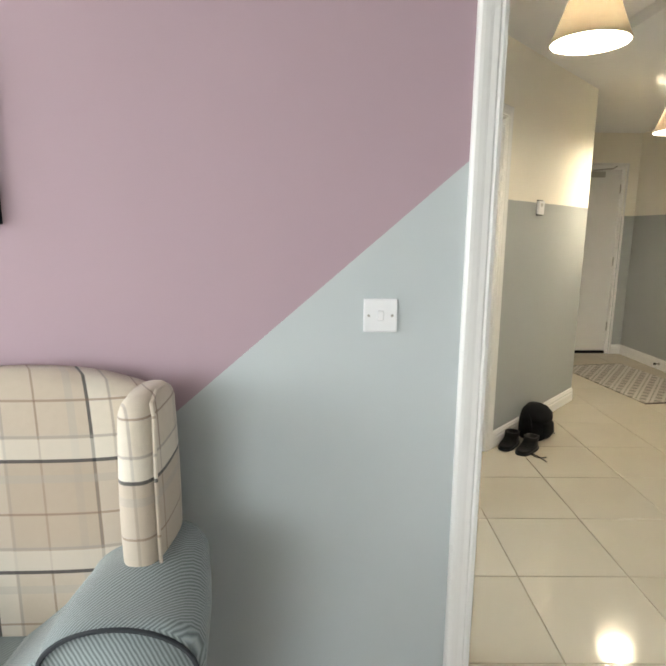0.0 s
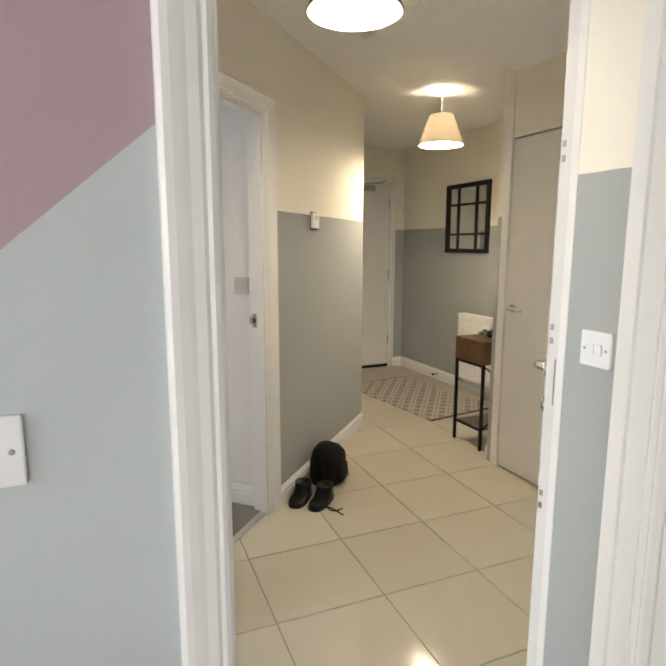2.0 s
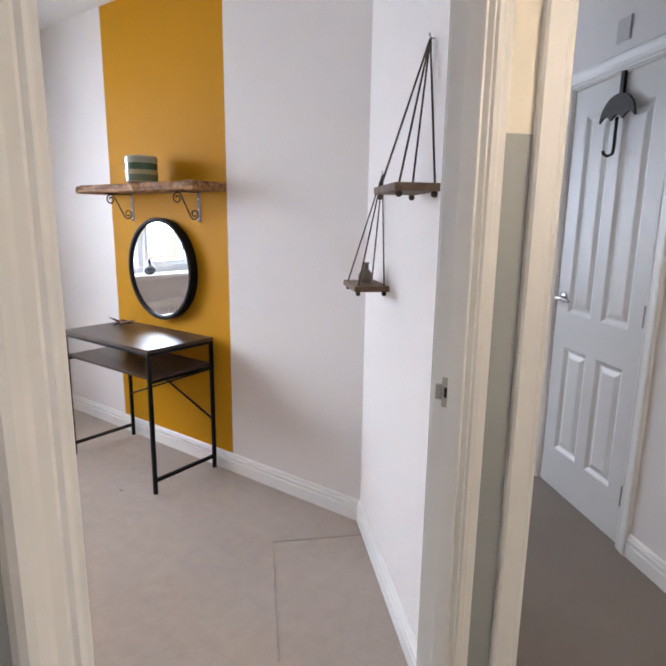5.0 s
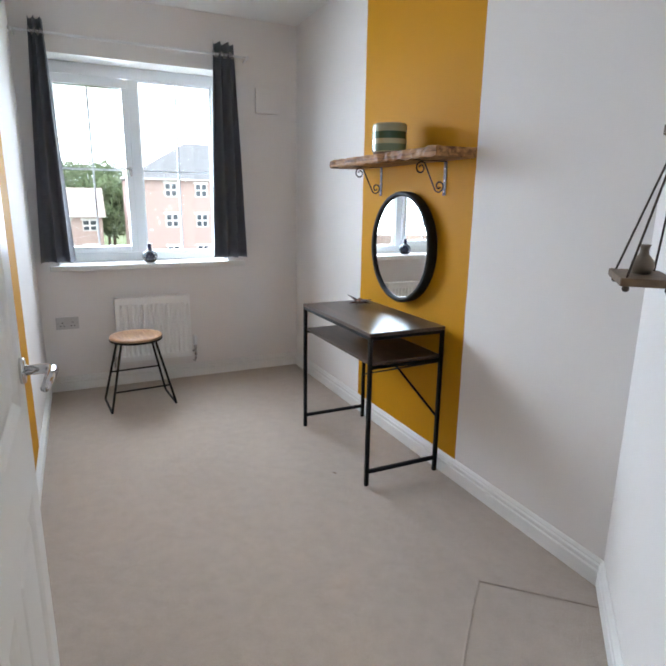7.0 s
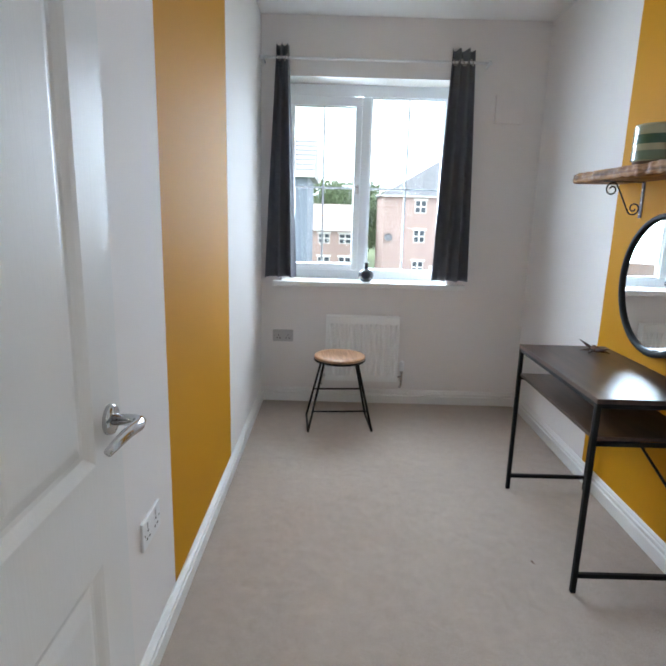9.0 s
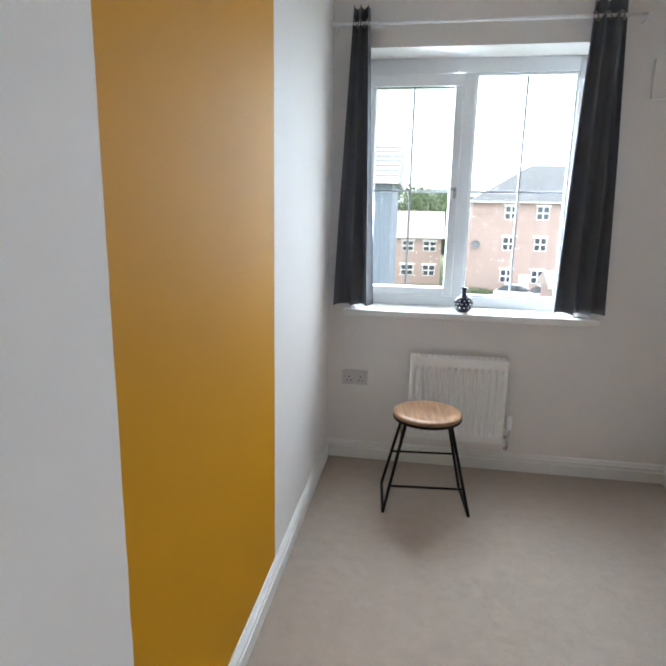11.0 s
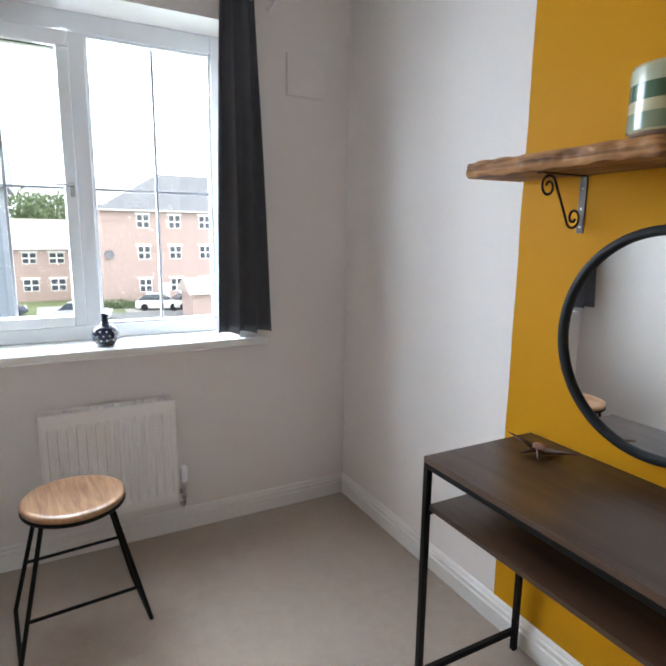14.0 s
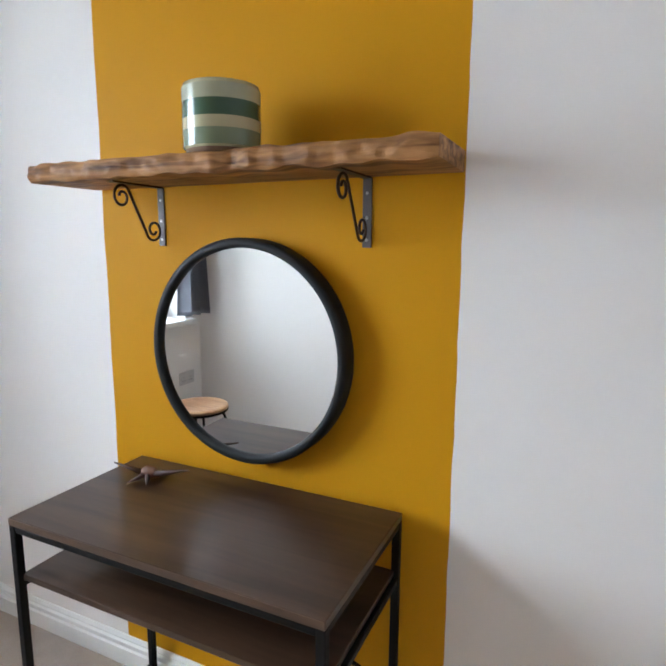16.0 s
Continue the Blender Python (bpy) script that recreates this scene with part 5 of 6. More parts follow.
# console table
ct = thing("console_table", "slim black-legged console table with a wooden drawer box", "console table")
cx0, cx1, cy0, cy1 = 2.752, 3.48, 3.925, 4.235
part("drawer_box", boxm(cx0, cy0, 0.605, cx1, cy1, 0.765, bevel=0.003), M_console, ct, "reddish brown wooden drawer box")
part("drawer_front", boxm(cx0 + 0.03, cy1, 0.620, cx1 - 0.03, cy1 + 0.012, 0.750, bevel=0.003), M_console, ct)
part("lower_shelf", boxm(cx0 + 0.02, cy0 + 0.02, 0.138, cx1 - 0.02, cy1 - 0.02, 0.152, bevel=0.002), M_console, ct, "slatted lower shelf")
for x in (cx0 + 0.011, cx1 - 0.011):
    for y in (cy0 + 0.011, cy1 - 0.011):
        bar("leg", (x, y, 0.0), (x, y, 0.606), ct)
    bar("rail", (x, cy0 + 0.022, 0.595), (x, cy1 - 0.022, 0.595), ct, 0.018)
    bar("rail", (x, cy0 + 0.022, 0.145), (x, cy1 - 0.022, 0.145), ct, 0.018)
bar("cross_brace", (cx0 + 0.02, cy0 + 0.012, 0.15), (cx1 - 0.02, cy0 + 0.012, 0.59), ct, 0.010)
bar("cross_brace", (cx1 - 0.02, cy0 + 0.012, 0.15), (cx0 + 0.02, cy0 + 0.012, 0.59), ct, 0.010)
pl = thing("trailing_plant", "low dark green trailing plant on the console table", "plant", pose(2.98, 4.06, 0.765))
part("tray", lathe(bmesh.new(), [(0.06, 0.0), (0.075, 0.004), (0.08, 0.03), (0.076, 0.03), (0.07, 0.008)], 28), M_black, pl)
bm = bmesh.new()
rnd = random.Random(5)
for k in range(150):
    a, r = rnd.random() * 6.283, rnd.random() ** 0.6 * 0.115
    c = Vector((r * math.cos(a) * 1.3, r * math.sin(a), 0.028 + 0.04 * rnd.random() * (1 - r / 0.14)))
    q = Euler((rnd.uniform(-0.8, 0.8), rnd.uniform(-0.8, 0.8), rnd.random() * 6.28)).to_matrix()
    s = rnd.uniform(0.010, 0.018)
    ring = [bm.verts.new(c + q @ Vector(p) * s) for p in ((-1, 0, 0), (-0.3, 0.5, 0.12), (0.6, 0.4, 0.1), (1.2, 0, -0.1), (0.6, -0.4, 0.1), (-0.3, -0.5, 0.12))]
    bm.faces.new(ring)
part("leaves", bm, M_leaf, pl)
ob = thing("bottle", "small dark glass bottle on the console table", "bottle", pose(2.93, 3.975, 0.765))
part("body", lathe(bmesh.new(), [(0.018, 0.0), (0.02, 0.004), (0.02, 0.06), (0.008, 0.075), (0.008, 0.095), (0.011, 0.1)], 20), M_vase, ob, smooth=True)

# window-pane mirror
wm = thing("window_mirror", "black window-pane style mirror on the hall wall", "mirror", Matrix(((0, -1, 0, 3.68), (-1, 0, 0, 5.67), (0, 0, 1, 1.335), (0, 0, 0, 1))))
MW, MH = 0.64, 0.65
for nm, a in (("frame_side", (0, 0, 0, 0.04, 0.028, MH)), ("frame_side", (MW - 0.04, 0, 0, MW, 0.028, MH)), ("frame_top", (0.04, 0, MH - 0.04, MW - 0.04, 0.028, MH)), ("frame_bottom", (0.04, 0, 0, MW - 0.04, 0.028, 0.04))):
    part(nm, boxm(*a, bevel=0.003), M_rubber, wm)
for x in (0.175, 0.445):
    part("glazing_bar", boxm(x, 0.006, 0.04, x + 0.02, 0.022, MH - 0.04, bevel=0.002), M_rubber, wm)
for z in (0.165, 0.445):
    part("glazing_bar", boxm(0.04, 0.006, z, MW - 0.04, 0.020, z + 0.02, bevel=0.002), M_rubber, wm)
part("glass", boxm(0.03, 0.004, 0.03, MW - 0.03, 0.009, MH - 0.03), M_mirror, wm, "silvered mirror glass")

# black bag and boots by the canted wall
def loft(bm, rings):
    vr = [[bm.verts.new(p) for p in r] for r in rings]
    n = len(vr[0])
    for a, b in zip(vr, vr[1:]):
        for k in range(n):
            bm.faces.new((a[k], a[(k + 1) % n], b[(k + 1) % n], b[k]))
    bm.faces.new(vr[0][::-1])
    bm.faces.new(vr[-1])
    return bm


def oval(cx, cy, z, rx, ry, n=24, p=2.6, tilt=0.0):
    out = []
    for k in range(n):
        a = 2 * math.pi * k / n
        c, s = math.cos(a), math.sin(a)
        x = cx + rx * abs(c) ** (2 / p) * (1 if c > 0 else -1)
        y = cy + ry * abs(s) ** (2 / p) * (1 if s > 0 else -1)
        out.append((x, y, z + tilt * (x - cx)))
    return out


bg = thing("rucksack", "small black rucksack slumped against the wall", "rucksack", pose(1.600, 3.918, 0, 0, 0, 45) @ Matrix.Diagonal((0.90, 0.92, 0.92, 1)))
part("body", loft(bmesh.new(), [oval(0, 0, 0.0, 0.10, 0.085), oval(0, 0, 0.015, 0.115, 0.098), oval(0.0, 0, 0.09, 0.122, 0.10), oval(0.004, 0.004, 0.16, 0.118, 0.094, tilt=0.05), oval(0.01, 0.01, 0.212, 0.10, 0.08, tilt=0.1), oval(0.015, 0.015, 0.240, 0.066, 0.055, tilt=0.1), oval(0.016, 0.016, 0.248, 0.02, 0.02)]), M_fleece, bg, smooth=True)
part("front_pocket", loft(bmesh.new(), [oval(0.02, -0.085, 0.02, 0.075, 0.03), oval(0.02, -0.095, 0.05, 0.085, 0.034), oval(0.02, -0.092, 0.12, 0.08, 0.03), oval(0.02, -0.08, 0.145, 0.06, 0.018)]), M_fleece, bg, smooth=True)
part("strap", tubem([(-0.105, -0.03, 0.06), (-0.125, -0.02, 0.12), (-0.122, -0.01, 0.175), (-0.128, -0.01, 0.205)], [0.012, 0.014, 0.013, 0.004], 8), M_fleece, bg)
part("top_flap", loft(bmesh.new(), [oval(0.0, -0.02, 0.150, 0.118, 0.10, tilt=0.05), oval(0.005, -0.015, 0.185, 0.120, 0.098, tilt=0.10), oval(0.012, -0.005, 0.228, 0.088, 0.072, tilt=0.08), oval(0.012, 0.0, 0.256, 0.036, 0.034, tilt=0.05)]), M_fleece, bg, "soft folded top flap", smooth=True)
part("buckle", boxm(0.07, -0.132, 0.03, 0.088, -0.122, 0.05, bevel=0.003), M_brass, bg, "small metal buckle")


def boot(x, y, rz, label):
    root = thing("boot", label, "boot", pose(x, y, 0, 0, 0, rz) @ Matrix.Diagonal((0.9, 1.15, 0.50, 1)), group="black boots")
    part("sole", loft(bmesh.new(), [oval(0.0, 0, 0.0, 0.128, 0.043), oval(0.0, 0, 0.012, 0.132, 0.046), oval(0.0, 0, 0.026, 0.130, 0.045)]), M_rubber, root, "thick black sole", smooth=True)
    part("upper", loft(bmesh.new(), [oval(0.0, 0, 0.026, 0.126, 0.042), oval(0.0, 0, 0.050, 0.122, 0.042), oval(-0.012, 0, 0.072, 0.105, 0.039, tilt=-0.25), oval(-0.038, 0, 0.100, 0.072, 0.037, tilt=-0.35), oval(-0.055, 0, 0.135, 0.055, 0.038, tilt=-0.1), oval(-0.060, 0, 0.170, 0.054, 0.040), oval(-0.060, 0, 0.172, 0.044, 0.031), oval(-0.058, 0, 0.130, 0.040, 0.028)]), M_leather, root, "scuffed black leather upper", smooth=True)
    bm = bmesh.new()
    for k in range(4):
        xx, zz = 0.055 - 0.022 * k, 0.083 + 0.017 * k
        tube(bm, [(xx, -0.03, zz - 0.006), (xx + 0.002, 0, zz + 0.006), (xx, 0.03, zz - 0.006)], 0.0028, 6)
    part("laces", bm, M_lace, root)
    return root


boot(1.372, 3.757, -130, "black leather ankle boot beside its pair")
boot(1.462, 3.674, -136, "black leather ankle boot with trailing laces")
lc = thing("loose_lace", "thin dark lace lying on the cream tiles", "lace")
part("cord", tubem([(1.450, 3.640, 0.010), (1.465, 3.600, 0.003), (1.475, 3.560, 0.004), (1.500, 3.550, 0.003), (1.538, 3.560, 0.003)], 0.003, 6), M_lace, lc)
part("cord", tubem([(1.455, 3.640, 0.012), (1.475, 3.605, 0.003), (1.490, 3.570, 0.007), (1.502, 3.530, 0.003), (1.513, 3.493, 0.003)], 0.003, 6), M_lace, lc)
# a small door stop on the far skirting
ds = thing("door_stop", "small steel door stop on the hall skirting", "door stop", pose(3.664, 5.75, 0.06, 0, -90, 0))
part("post", lathe(bmesh.new(), [(0.014, 0.0), (0.014, 0.004), (0.006, 0.006), (0.006, 0.04)], 16), M_brass, ds)
part("buffer", lathe(bmesh.new(), [(0.011, 0.04), (0.012, 0.044), (0.011, 0.056)], 16), M_rubber, ds)


# ================================================================ living room: wing chair, picture
wc = thing("wing_armchair", "cream plaid wingback armchair with grey tweed arms", "armchair", pose(-0.612, 1.40, 0, 0, 0, 0))


def cushion(x0, y0, z0, x1, y1, z1, r):
    bm = boxm(x0, y0, z0, x1, y1, z1)
    bmesh.ops.bevel(bm, geom=list(bm.edges), offset=r, segments=5, affect="EDGES", profile=0.5)
    return bm


def backrest():
    """A padded back, arched at the top and leaning a little."""
    bm = bmesh.new()
    nx, nz = 24, 20
    front, rear = [], []
    for j in range(nz + 1):
        f, g = [], []
        for i in range(nx + 1):
            s, k = i / nx * 2 - 1, j / nz
            top = 1.062 - 0.07 * abs(s) ** 2.4
            z = 0.36 + (top - 0.36) * k
            lean = 0.10 * k
            puff = 0.045 * (1 - s ** 4) * (1 - (2 * k - 1) ** 6)
            f.append(bm.verts.new((s * 0.335, 0.16 + lean - puff, z)))
            g.append(bm.verts.new((s * 0.335, 0.27 + lean * 0.85 - 0.0, z - 0.012 * k)))
        front.append(f)
        rear.append(g)
    for j in range(nz):
        for i in range(nx):
            bm.faces.new((front[j][i], front[j][i + 1], front[j + 1][i + 1], front[j + 1][i]))
            bm.faces.new((rear[j][i], rear[j + 1][i], rear[j + 1][i + 1], rear[j][i + 1]))
        for i in (0, nx):
            bm.faces.new((front[j][i], front[j + 1][i], rear[j + 1][i], rear[j][i]))
    for i in range(nx):
        for j in (0, nz):
            bm.faces.new((front[j][i], front[j][i + 1], rear[j][i + 1], rear[j][i]))
    bmesh.ops.bevel(bm, geom=[e for e in bm.edges if len(e.link_faces) == 2 and e.calc_face_angle(0) > 1.0], offset=0.018, segments=3, affect="EDGES")
    return bm


part("backrest", backrest(), M_plaid, wc, "cream, brown and black plaid wool", smooth=True)
for sg in (-1, 1):
    rings = []
    for k in range(19):
        a = min(1.0, k / 15)
        z = 0.58 + 0.41 * a
        yf = 0.055 + 0.035 * a ** 2
        yb = 0.31 + 0.03 * a
        cap = max(0, k - 15) / 3
        sh_ = math.sqrt(max(0.02, 1 - cap ** 2))
        z += 0.045 * cap ** 1.2 if k > 15 else 0
        cy, ry = (yf + yb) / 2, (yb - yf) / 2
        bulge = 0.043 + 0.005 * math.sin(a * 3.1)
        rings.append([(x + sg * (0.317 + 0.012 * (1 - a)), y, zz - 0.10 * max(0, (y - cy)) * cap) for x, y, zz in oval(0, cy, z, bulge * (0.45 + 0.55 * sh_), ry * (0.62 + 0.38 * sh_), 28, 3.0)])
    part("wing", loft(bmesh.new(), rings), M_plaid, wc, "plaid wool wing", smooth=True)
    edge = [(sg * (0.360 + 0.012 * (1 - a)), 0.075 + 0.035 * a ** 2, 0.60 + 0.40 * a) for a in (q / 8 for q in range(9))]
    edge += [(sg * 0.352, 0.125, 1.022), (sg * 0.345, 0.19, 1.032), (sg * 0.340, 0.27, 1.022)]
    part("wing_piping", tubem(edge, 0.0045, 6), M_plaid, wc)
    rings = []
    for k in range(15):
        a = k / 14
        y = -0.115 + 0.40 * a
        grow = 1.0 if 0 < k < 14 else 0.93
        prof = []
        for q in range(28):
            t = 2 * math.pi * q / 28
            c, s = math.cos(t), math.sin(t)
            out = 1.0 - 0.42 * a ** 1.5
            x = 0.152 * grow * abs(c) ** 0.75 * (out if c > 0 else -1.0)
            z = (0.60 + 0.093 * grow * abs(s) ** 0.85) if s > 0 else (0.60 - 0.36 * grow * abs(s) ** 0.35)
            taper = 1.0 if z > 0.55 else 0.84
            prof.append((sg * (0.341 + x * taper), y, z - 0.012 * a + 0.006 * math.sin(9 * a + 2 * t)))
        rings.append(prof)
    arm = part("arm", loft(bmesh.new(), rings), M_tweed, wc, "grey tweed scroll arm", smooth=True)
    line = [(sg * (0.341 + 0.142 * math.cos(t) * (1 if math.sin(t) > -0.05 else 0.85)), -0.119, 0.60 + (0.088 * math.sin(t) if math.sin(t) > 0 else 0.34 * math.sin(t))) for t in (math.pi * (1.5 - 2 * k / 40) for k in range(41))]
    part("piping", tubem(line, 0.005, 6), M_piping, arm, "dark piping cord")
    rings = []
    for k in range(9):
        a = k / 8
        y = -0.09 + 0.30 * a
        rings.append([(sg * x, y, z - 0.015 * a) for x, z in ((0.30, 0.40), (0.03, 0.42), (0.025, 0.470), (0.07, 0.505), (0.13, 0.555), (0.19, 0.61), (0.25, 0.65), (0.30, 0.665))])
    part("inner_arm", loft(bmesh.new(), rings), M_tweed, wc, "sloping grey tweed inner side of the arm", smooth=True)
part("seat_cushion", cushion(-0.20, -0.19, 0.33, 0.235, 0.20, 0.47, 0.045), M_tweed, wc, "grey tweed seat cushion", smooth=True)
part("seat_base", cushion(-0.36, -0.14, 0.14, 0.36, 0.30, 0.335, 0.02), M_tweed, wc)
for sx_ in (-0.31, 0.31):
    for yy in (-0.11, 0.26):
        part("leg", tubem([(sx_, yy, 0.145), (sx_ * 1.02, yy, 0.0)], [0.024, 0.015], 10), M_console, wc, "turned wooden leg")
pf = thing("picture_frame", "dark picture frame on the pink wall", "picture frame", on_wall(-0.898, 1.795, 1.60, 0, -1))
for nm, a in (("frame_side", (-0.225, 0, -0.21, -0.20, 0.022, 0.21)), ("frame_side", (0.20, 0, -0.21, 0.225, 0.022, 0.21)), ("frame_top", (-0.20, 0, 0.185, 0.20, 0.022, 0.21)), ("frame_bottom", (-0.20, 0, -0.21, 0.20, 0.022, -0.185))):
    part(nm, boxm(*a, bevel=0.002), M_rubber, pf)
part("print", boxm(-0.20, 0.004, -0.185, 0.20, 0.008, 0.185), M_plategrey, pf)


# ================================================================ outside
GZ = -5.6
M_brick = bpy.data.materials.new("red_brick")
M_brick.use_nodes = True
nt = M_brick.node_tree
bb = nt.nodes["Principled BSDF"]
bb.inputs["Roughness"].default_value = 0.9
bt = nt.nodes.new("ShaderNodeTexBrick")
bt.inputs["Color1"].default_value = (0.40, 0.27, 0.245, 1)
bt.inputs["Color2"].default_value = (0.47, 0.345, 0.315, 1)
bt.inputs["Mortar"].default_value = (0.45, 0.38, 0.32, 1)
bt.inputs["Scale"].default_value = 4.4
bt.inputs["Mortar Size"].default_value = 0.02
tcn = nt.nodes.new("ShaderNodeTexCoord")
mpn = nt.nodes.new("ShaderNodeMapping")
mpn.inputs["Rotation"].default_value = (0, radians(90), 0)
nt.links.new(tcn.outputs["Object"], mpn.inputs[0])
sp = nt.nodes.new("ShaderNodeSeparateXYZ")
nt.links.new(tcn.outputs["Object"], sp.inputs[0])
cb = nt.nodes.new("ShaderNodeCombineXYZ")
nt.links.new(math_node(nt, "ADD", sp.outputs[0], sp.outputs[1]), cb.inputs[0])
nt.links.new(sp.outputs[2], cb.inputs[1])
nt.links.new(cb.outputs[0], bt.inputs["Vector"])
nt.links.new(bt.outputs[0], bb.inputs["Base Color"])
M_roof = mat("roof_slate", (0.16, 0.16, 0.17), 0.8, noise_amt=0.2, noise_scale=2)
M_rooftile = mat("roof_clay_tile", (0.42, 0.34, 0.31), 0.85, noise_amt=0.2, noise_scale=2)
M_paletile = mat("pale_roof_tile", (0.33, 0.33, 0.34), 0.85, noise_amt=0.15, noise_scale=2)
M_render = mat("blue_grey_cladding", (0.19, 0.215, 0.27), 0.7, noise_amt=0.05, noise_scale=1)
M_grass = mat("grass", (0.13, 0.16, 0.07), 0.95, noise_amt=0.3, noise_scale=1.5, bump=0.5, bump_scale=20)
M_road = mat("asphalt", (0.16, 0.16, 0.165), 0.9, noise_amt=0.15, noise_scale=2)
M_pave = mat("paving", (0.32, 0.31, 0.29), 0.9, noise_amt=0.1, noise_scale=3)
M_tree = mat("tree_leaf", (0.12, 0.165, 0.075), 0.7, noise_amt=0.4, noise_scale=3)
M_bark = mat("bark", (0.09, 0.065, 0.045), 0.9, noise_amt=0.3, noise_scale=8)
M_winglass = mat("dark_window_glass", (0.06, 0.07, 0.085), 0.1, noise_amt=0.2, noise_scale=0.7)
M_sky = bpy.data.materials.new("overcast_sky")
M_sky.use_nodes = True
ps = M_sky.node_tree.nodes["Principled BSDF"]
ps.inputs["Base Color"].default_value = (0, 0, 0, 1)
ps.inputs["Specular IOR Level"].default_value = 0.0
ps.inputs["Emission Color"].default_value = (0.93, 0.97, 1.0, 1)
ps.inputs["Emission Strength"].default_value = 2.4

tagged(part("ground", boxm(-900, -900, GZ - 0.2, 900, 900, GZ), M_grass), "grass and verges round the houses", "ground", kind="structure")
tagged(part("road", boxm(-50.5, -60, GZ, -43.5, 60, GZ + 0.02), M_road), "grey asphalt estate road", "road", kind="structure")
tagged(part("pavement", boxm(-43.5, -60, GZ, -41.5, 60, GZ + 0.12), M_pave), "pale pavement beside the road", "pavement", kind="structure")
tagged(part("driveway", boxm(-57, 1.5, GZ, -50.5, 4.2, GZ + 0.03), M_pave), "pale paved driveway between the houses", "pavement", kind="structure")
tagged(part("parking_court", boxm(-54.5, 8.5, GZ, -50.5, 26, GZ + 0.03), M_pave), "pale paved parking court", "pavement", kind="structure")
bm = bmesh.new()
lathe(bm, [(300, GZ - 1), (300, 60), (200, 160), (60, 200), (0.5, 205)], 48, cap0=False, cap1=False)
sky_ob = tagged(part("backdrop", bm, M_sky, smooth=True), "bright overcast white sky", "sky", kind="structure")


def house(name, x0, y0, x1, y1, eaves, ridge, label, wins, wall_mat, roof_mat, hip=0.0, base=GZ):
    """A house whose front faces the flat, at x1; windows are (y, z, w, h) on that front."""
    root = thing(name, label, "house")
    part("wall", boxm(x0, y0, base, x1, y1, eaves), wall_mat, root)
    xm, o = (x0 + x1) / 2, 0.35
    bm = bmesh.new()
    p = [bm.verts.new(c) for c in ((x0 - o, y0 - o, eaves), (x1 + o, y0 - o, eaves), (x1 + o, y1 + o, eaves), (x0 - o, y1 + o, eaves), (xm, y0 - o + hip, ridge), (xm, y1 + o - hip, ridge))]
    for f in ((0, 1, 4), (1, 2, 5, 4), (2, 3, 5), (3, 0, 4, 5), (0, 3, 2, 1)):
        bm.faces.new([p[k] for k in f])
    roof = part("roof", bm, roof_mat, root)
    part("gutter", boxm(x1 + o - 0.02, y0 - o, eaves - 0.10, x1 + o + 0.1, y1 + o, eaves + 0.02, bevel=0.02), M_trim, roof)
    for wy, wz, ww, wh in wins:
        fr = part("window", boxm(x1 - 0.02, wy - ww / 2, wz - wh / 2, x1 + 0.05, wy + ww / 2, wz + wh / 2, bevel=0.01), M_trim, root, "white framed window")
        for k in (-1, 1):
            for q in (-1, 1):
                part("pane", boxm(x1 + 0.05, wy + k * ww / 4 - ww / 4 + 0.07, wz + q * wh / 4 - wh / 4 + 0.07, x1 + 0.058, wy + k * ww / 4 + ww / 4 - 0.07, wz + q * wh / 4 + wh / 4 - 0.07), M_winglass, fr)
        part("lintel", boxm(x1 - 0.01, wy - ww / 2 - 0.15, wz + wh / 2, x1 + 0.04, wy + ww / 2 + 0.15, wz + wh / 2 + 0.18), M_trim, root)
    return root


flats = [(y, z, 1.15, 1.25) for z in (2.3, -0.6, -3.7) for y in (10.8, 13.7, 16.6, 19.7, 22.7)]
bl = house("apartment_block", -65, 7.2, -55, 27.5, 3.3, 7.1, "three-storey red brick apartment block with a slate hip roof", flats, M_brick, M_roof, hip=6.3)
part("door", boxm(-55.02, 12.0, GZ, -54.94, 13.0, GZ + 2.1, bevel=0.02), M_trim, bl, "white entrance door")
part("dish", lathe(bmesh.new(), [(0.05, 0.0), (0.30, 0.08), (0.42, 0.18), (0.40, 0.18), (0.28, 0.09)], 20), M_roof, bl, "grey satellite dish").matrix_basis = pose(-54.85, 7.7, -0.8, 0, 70, 0)
house("brick_house", -70, -3.2, -62, 4.75, -0.4, 2.5, "two-storey orange brick house with a brown tiled roof", [(-1.6, -1.35, 1.1, 1.1), (1.1, -1.35, 1.3, 1.1), (3.5, -1.35, 1.4, 1.1), (-1.6, -4.0, 1.0, 1.3), (1.1, -4.0, 1.4, 1.2), (3.5, -4.0, 1.4, 1.2)], M_brick, M_rooftile)
nb = house("near_house", -38, -8.0, -30, 0.80, 3.35, 5.8, "near house with blue-grey cladding and a pale tiled roof", [(-3.0, 1.5, 1.2, 1.2)], M_render, M_paletile)
house("apartment_block", -36, -36, -26, -11.5, 6.0, 9.5, "long red brick apartment block along the side road", [(y, z, 1.15, 1.25) for z in (4.2, 1.2, -1.8) for y in (-14.5, -18, -21.5, -25)], M_brick, M_roof, hip=5.0)
cour = bmesh.new()
for k in range(8):
    a = k / 8
    x, z = -29.65 - 4.35 * a, 3.35 + 2.45 * a
    box(cour, x - 0.50, -8.3, z + 0.02, x, 1.13, z + 0.07)
part("tile_courses", cour, M_paletile, nb, "rows of roof tiles")
house("garage", -47.8, 12.6, -44.0, 17.5, -3.4, -2.3, "small brick garage with a tiled roof", [], M_brick, M_rooftile)


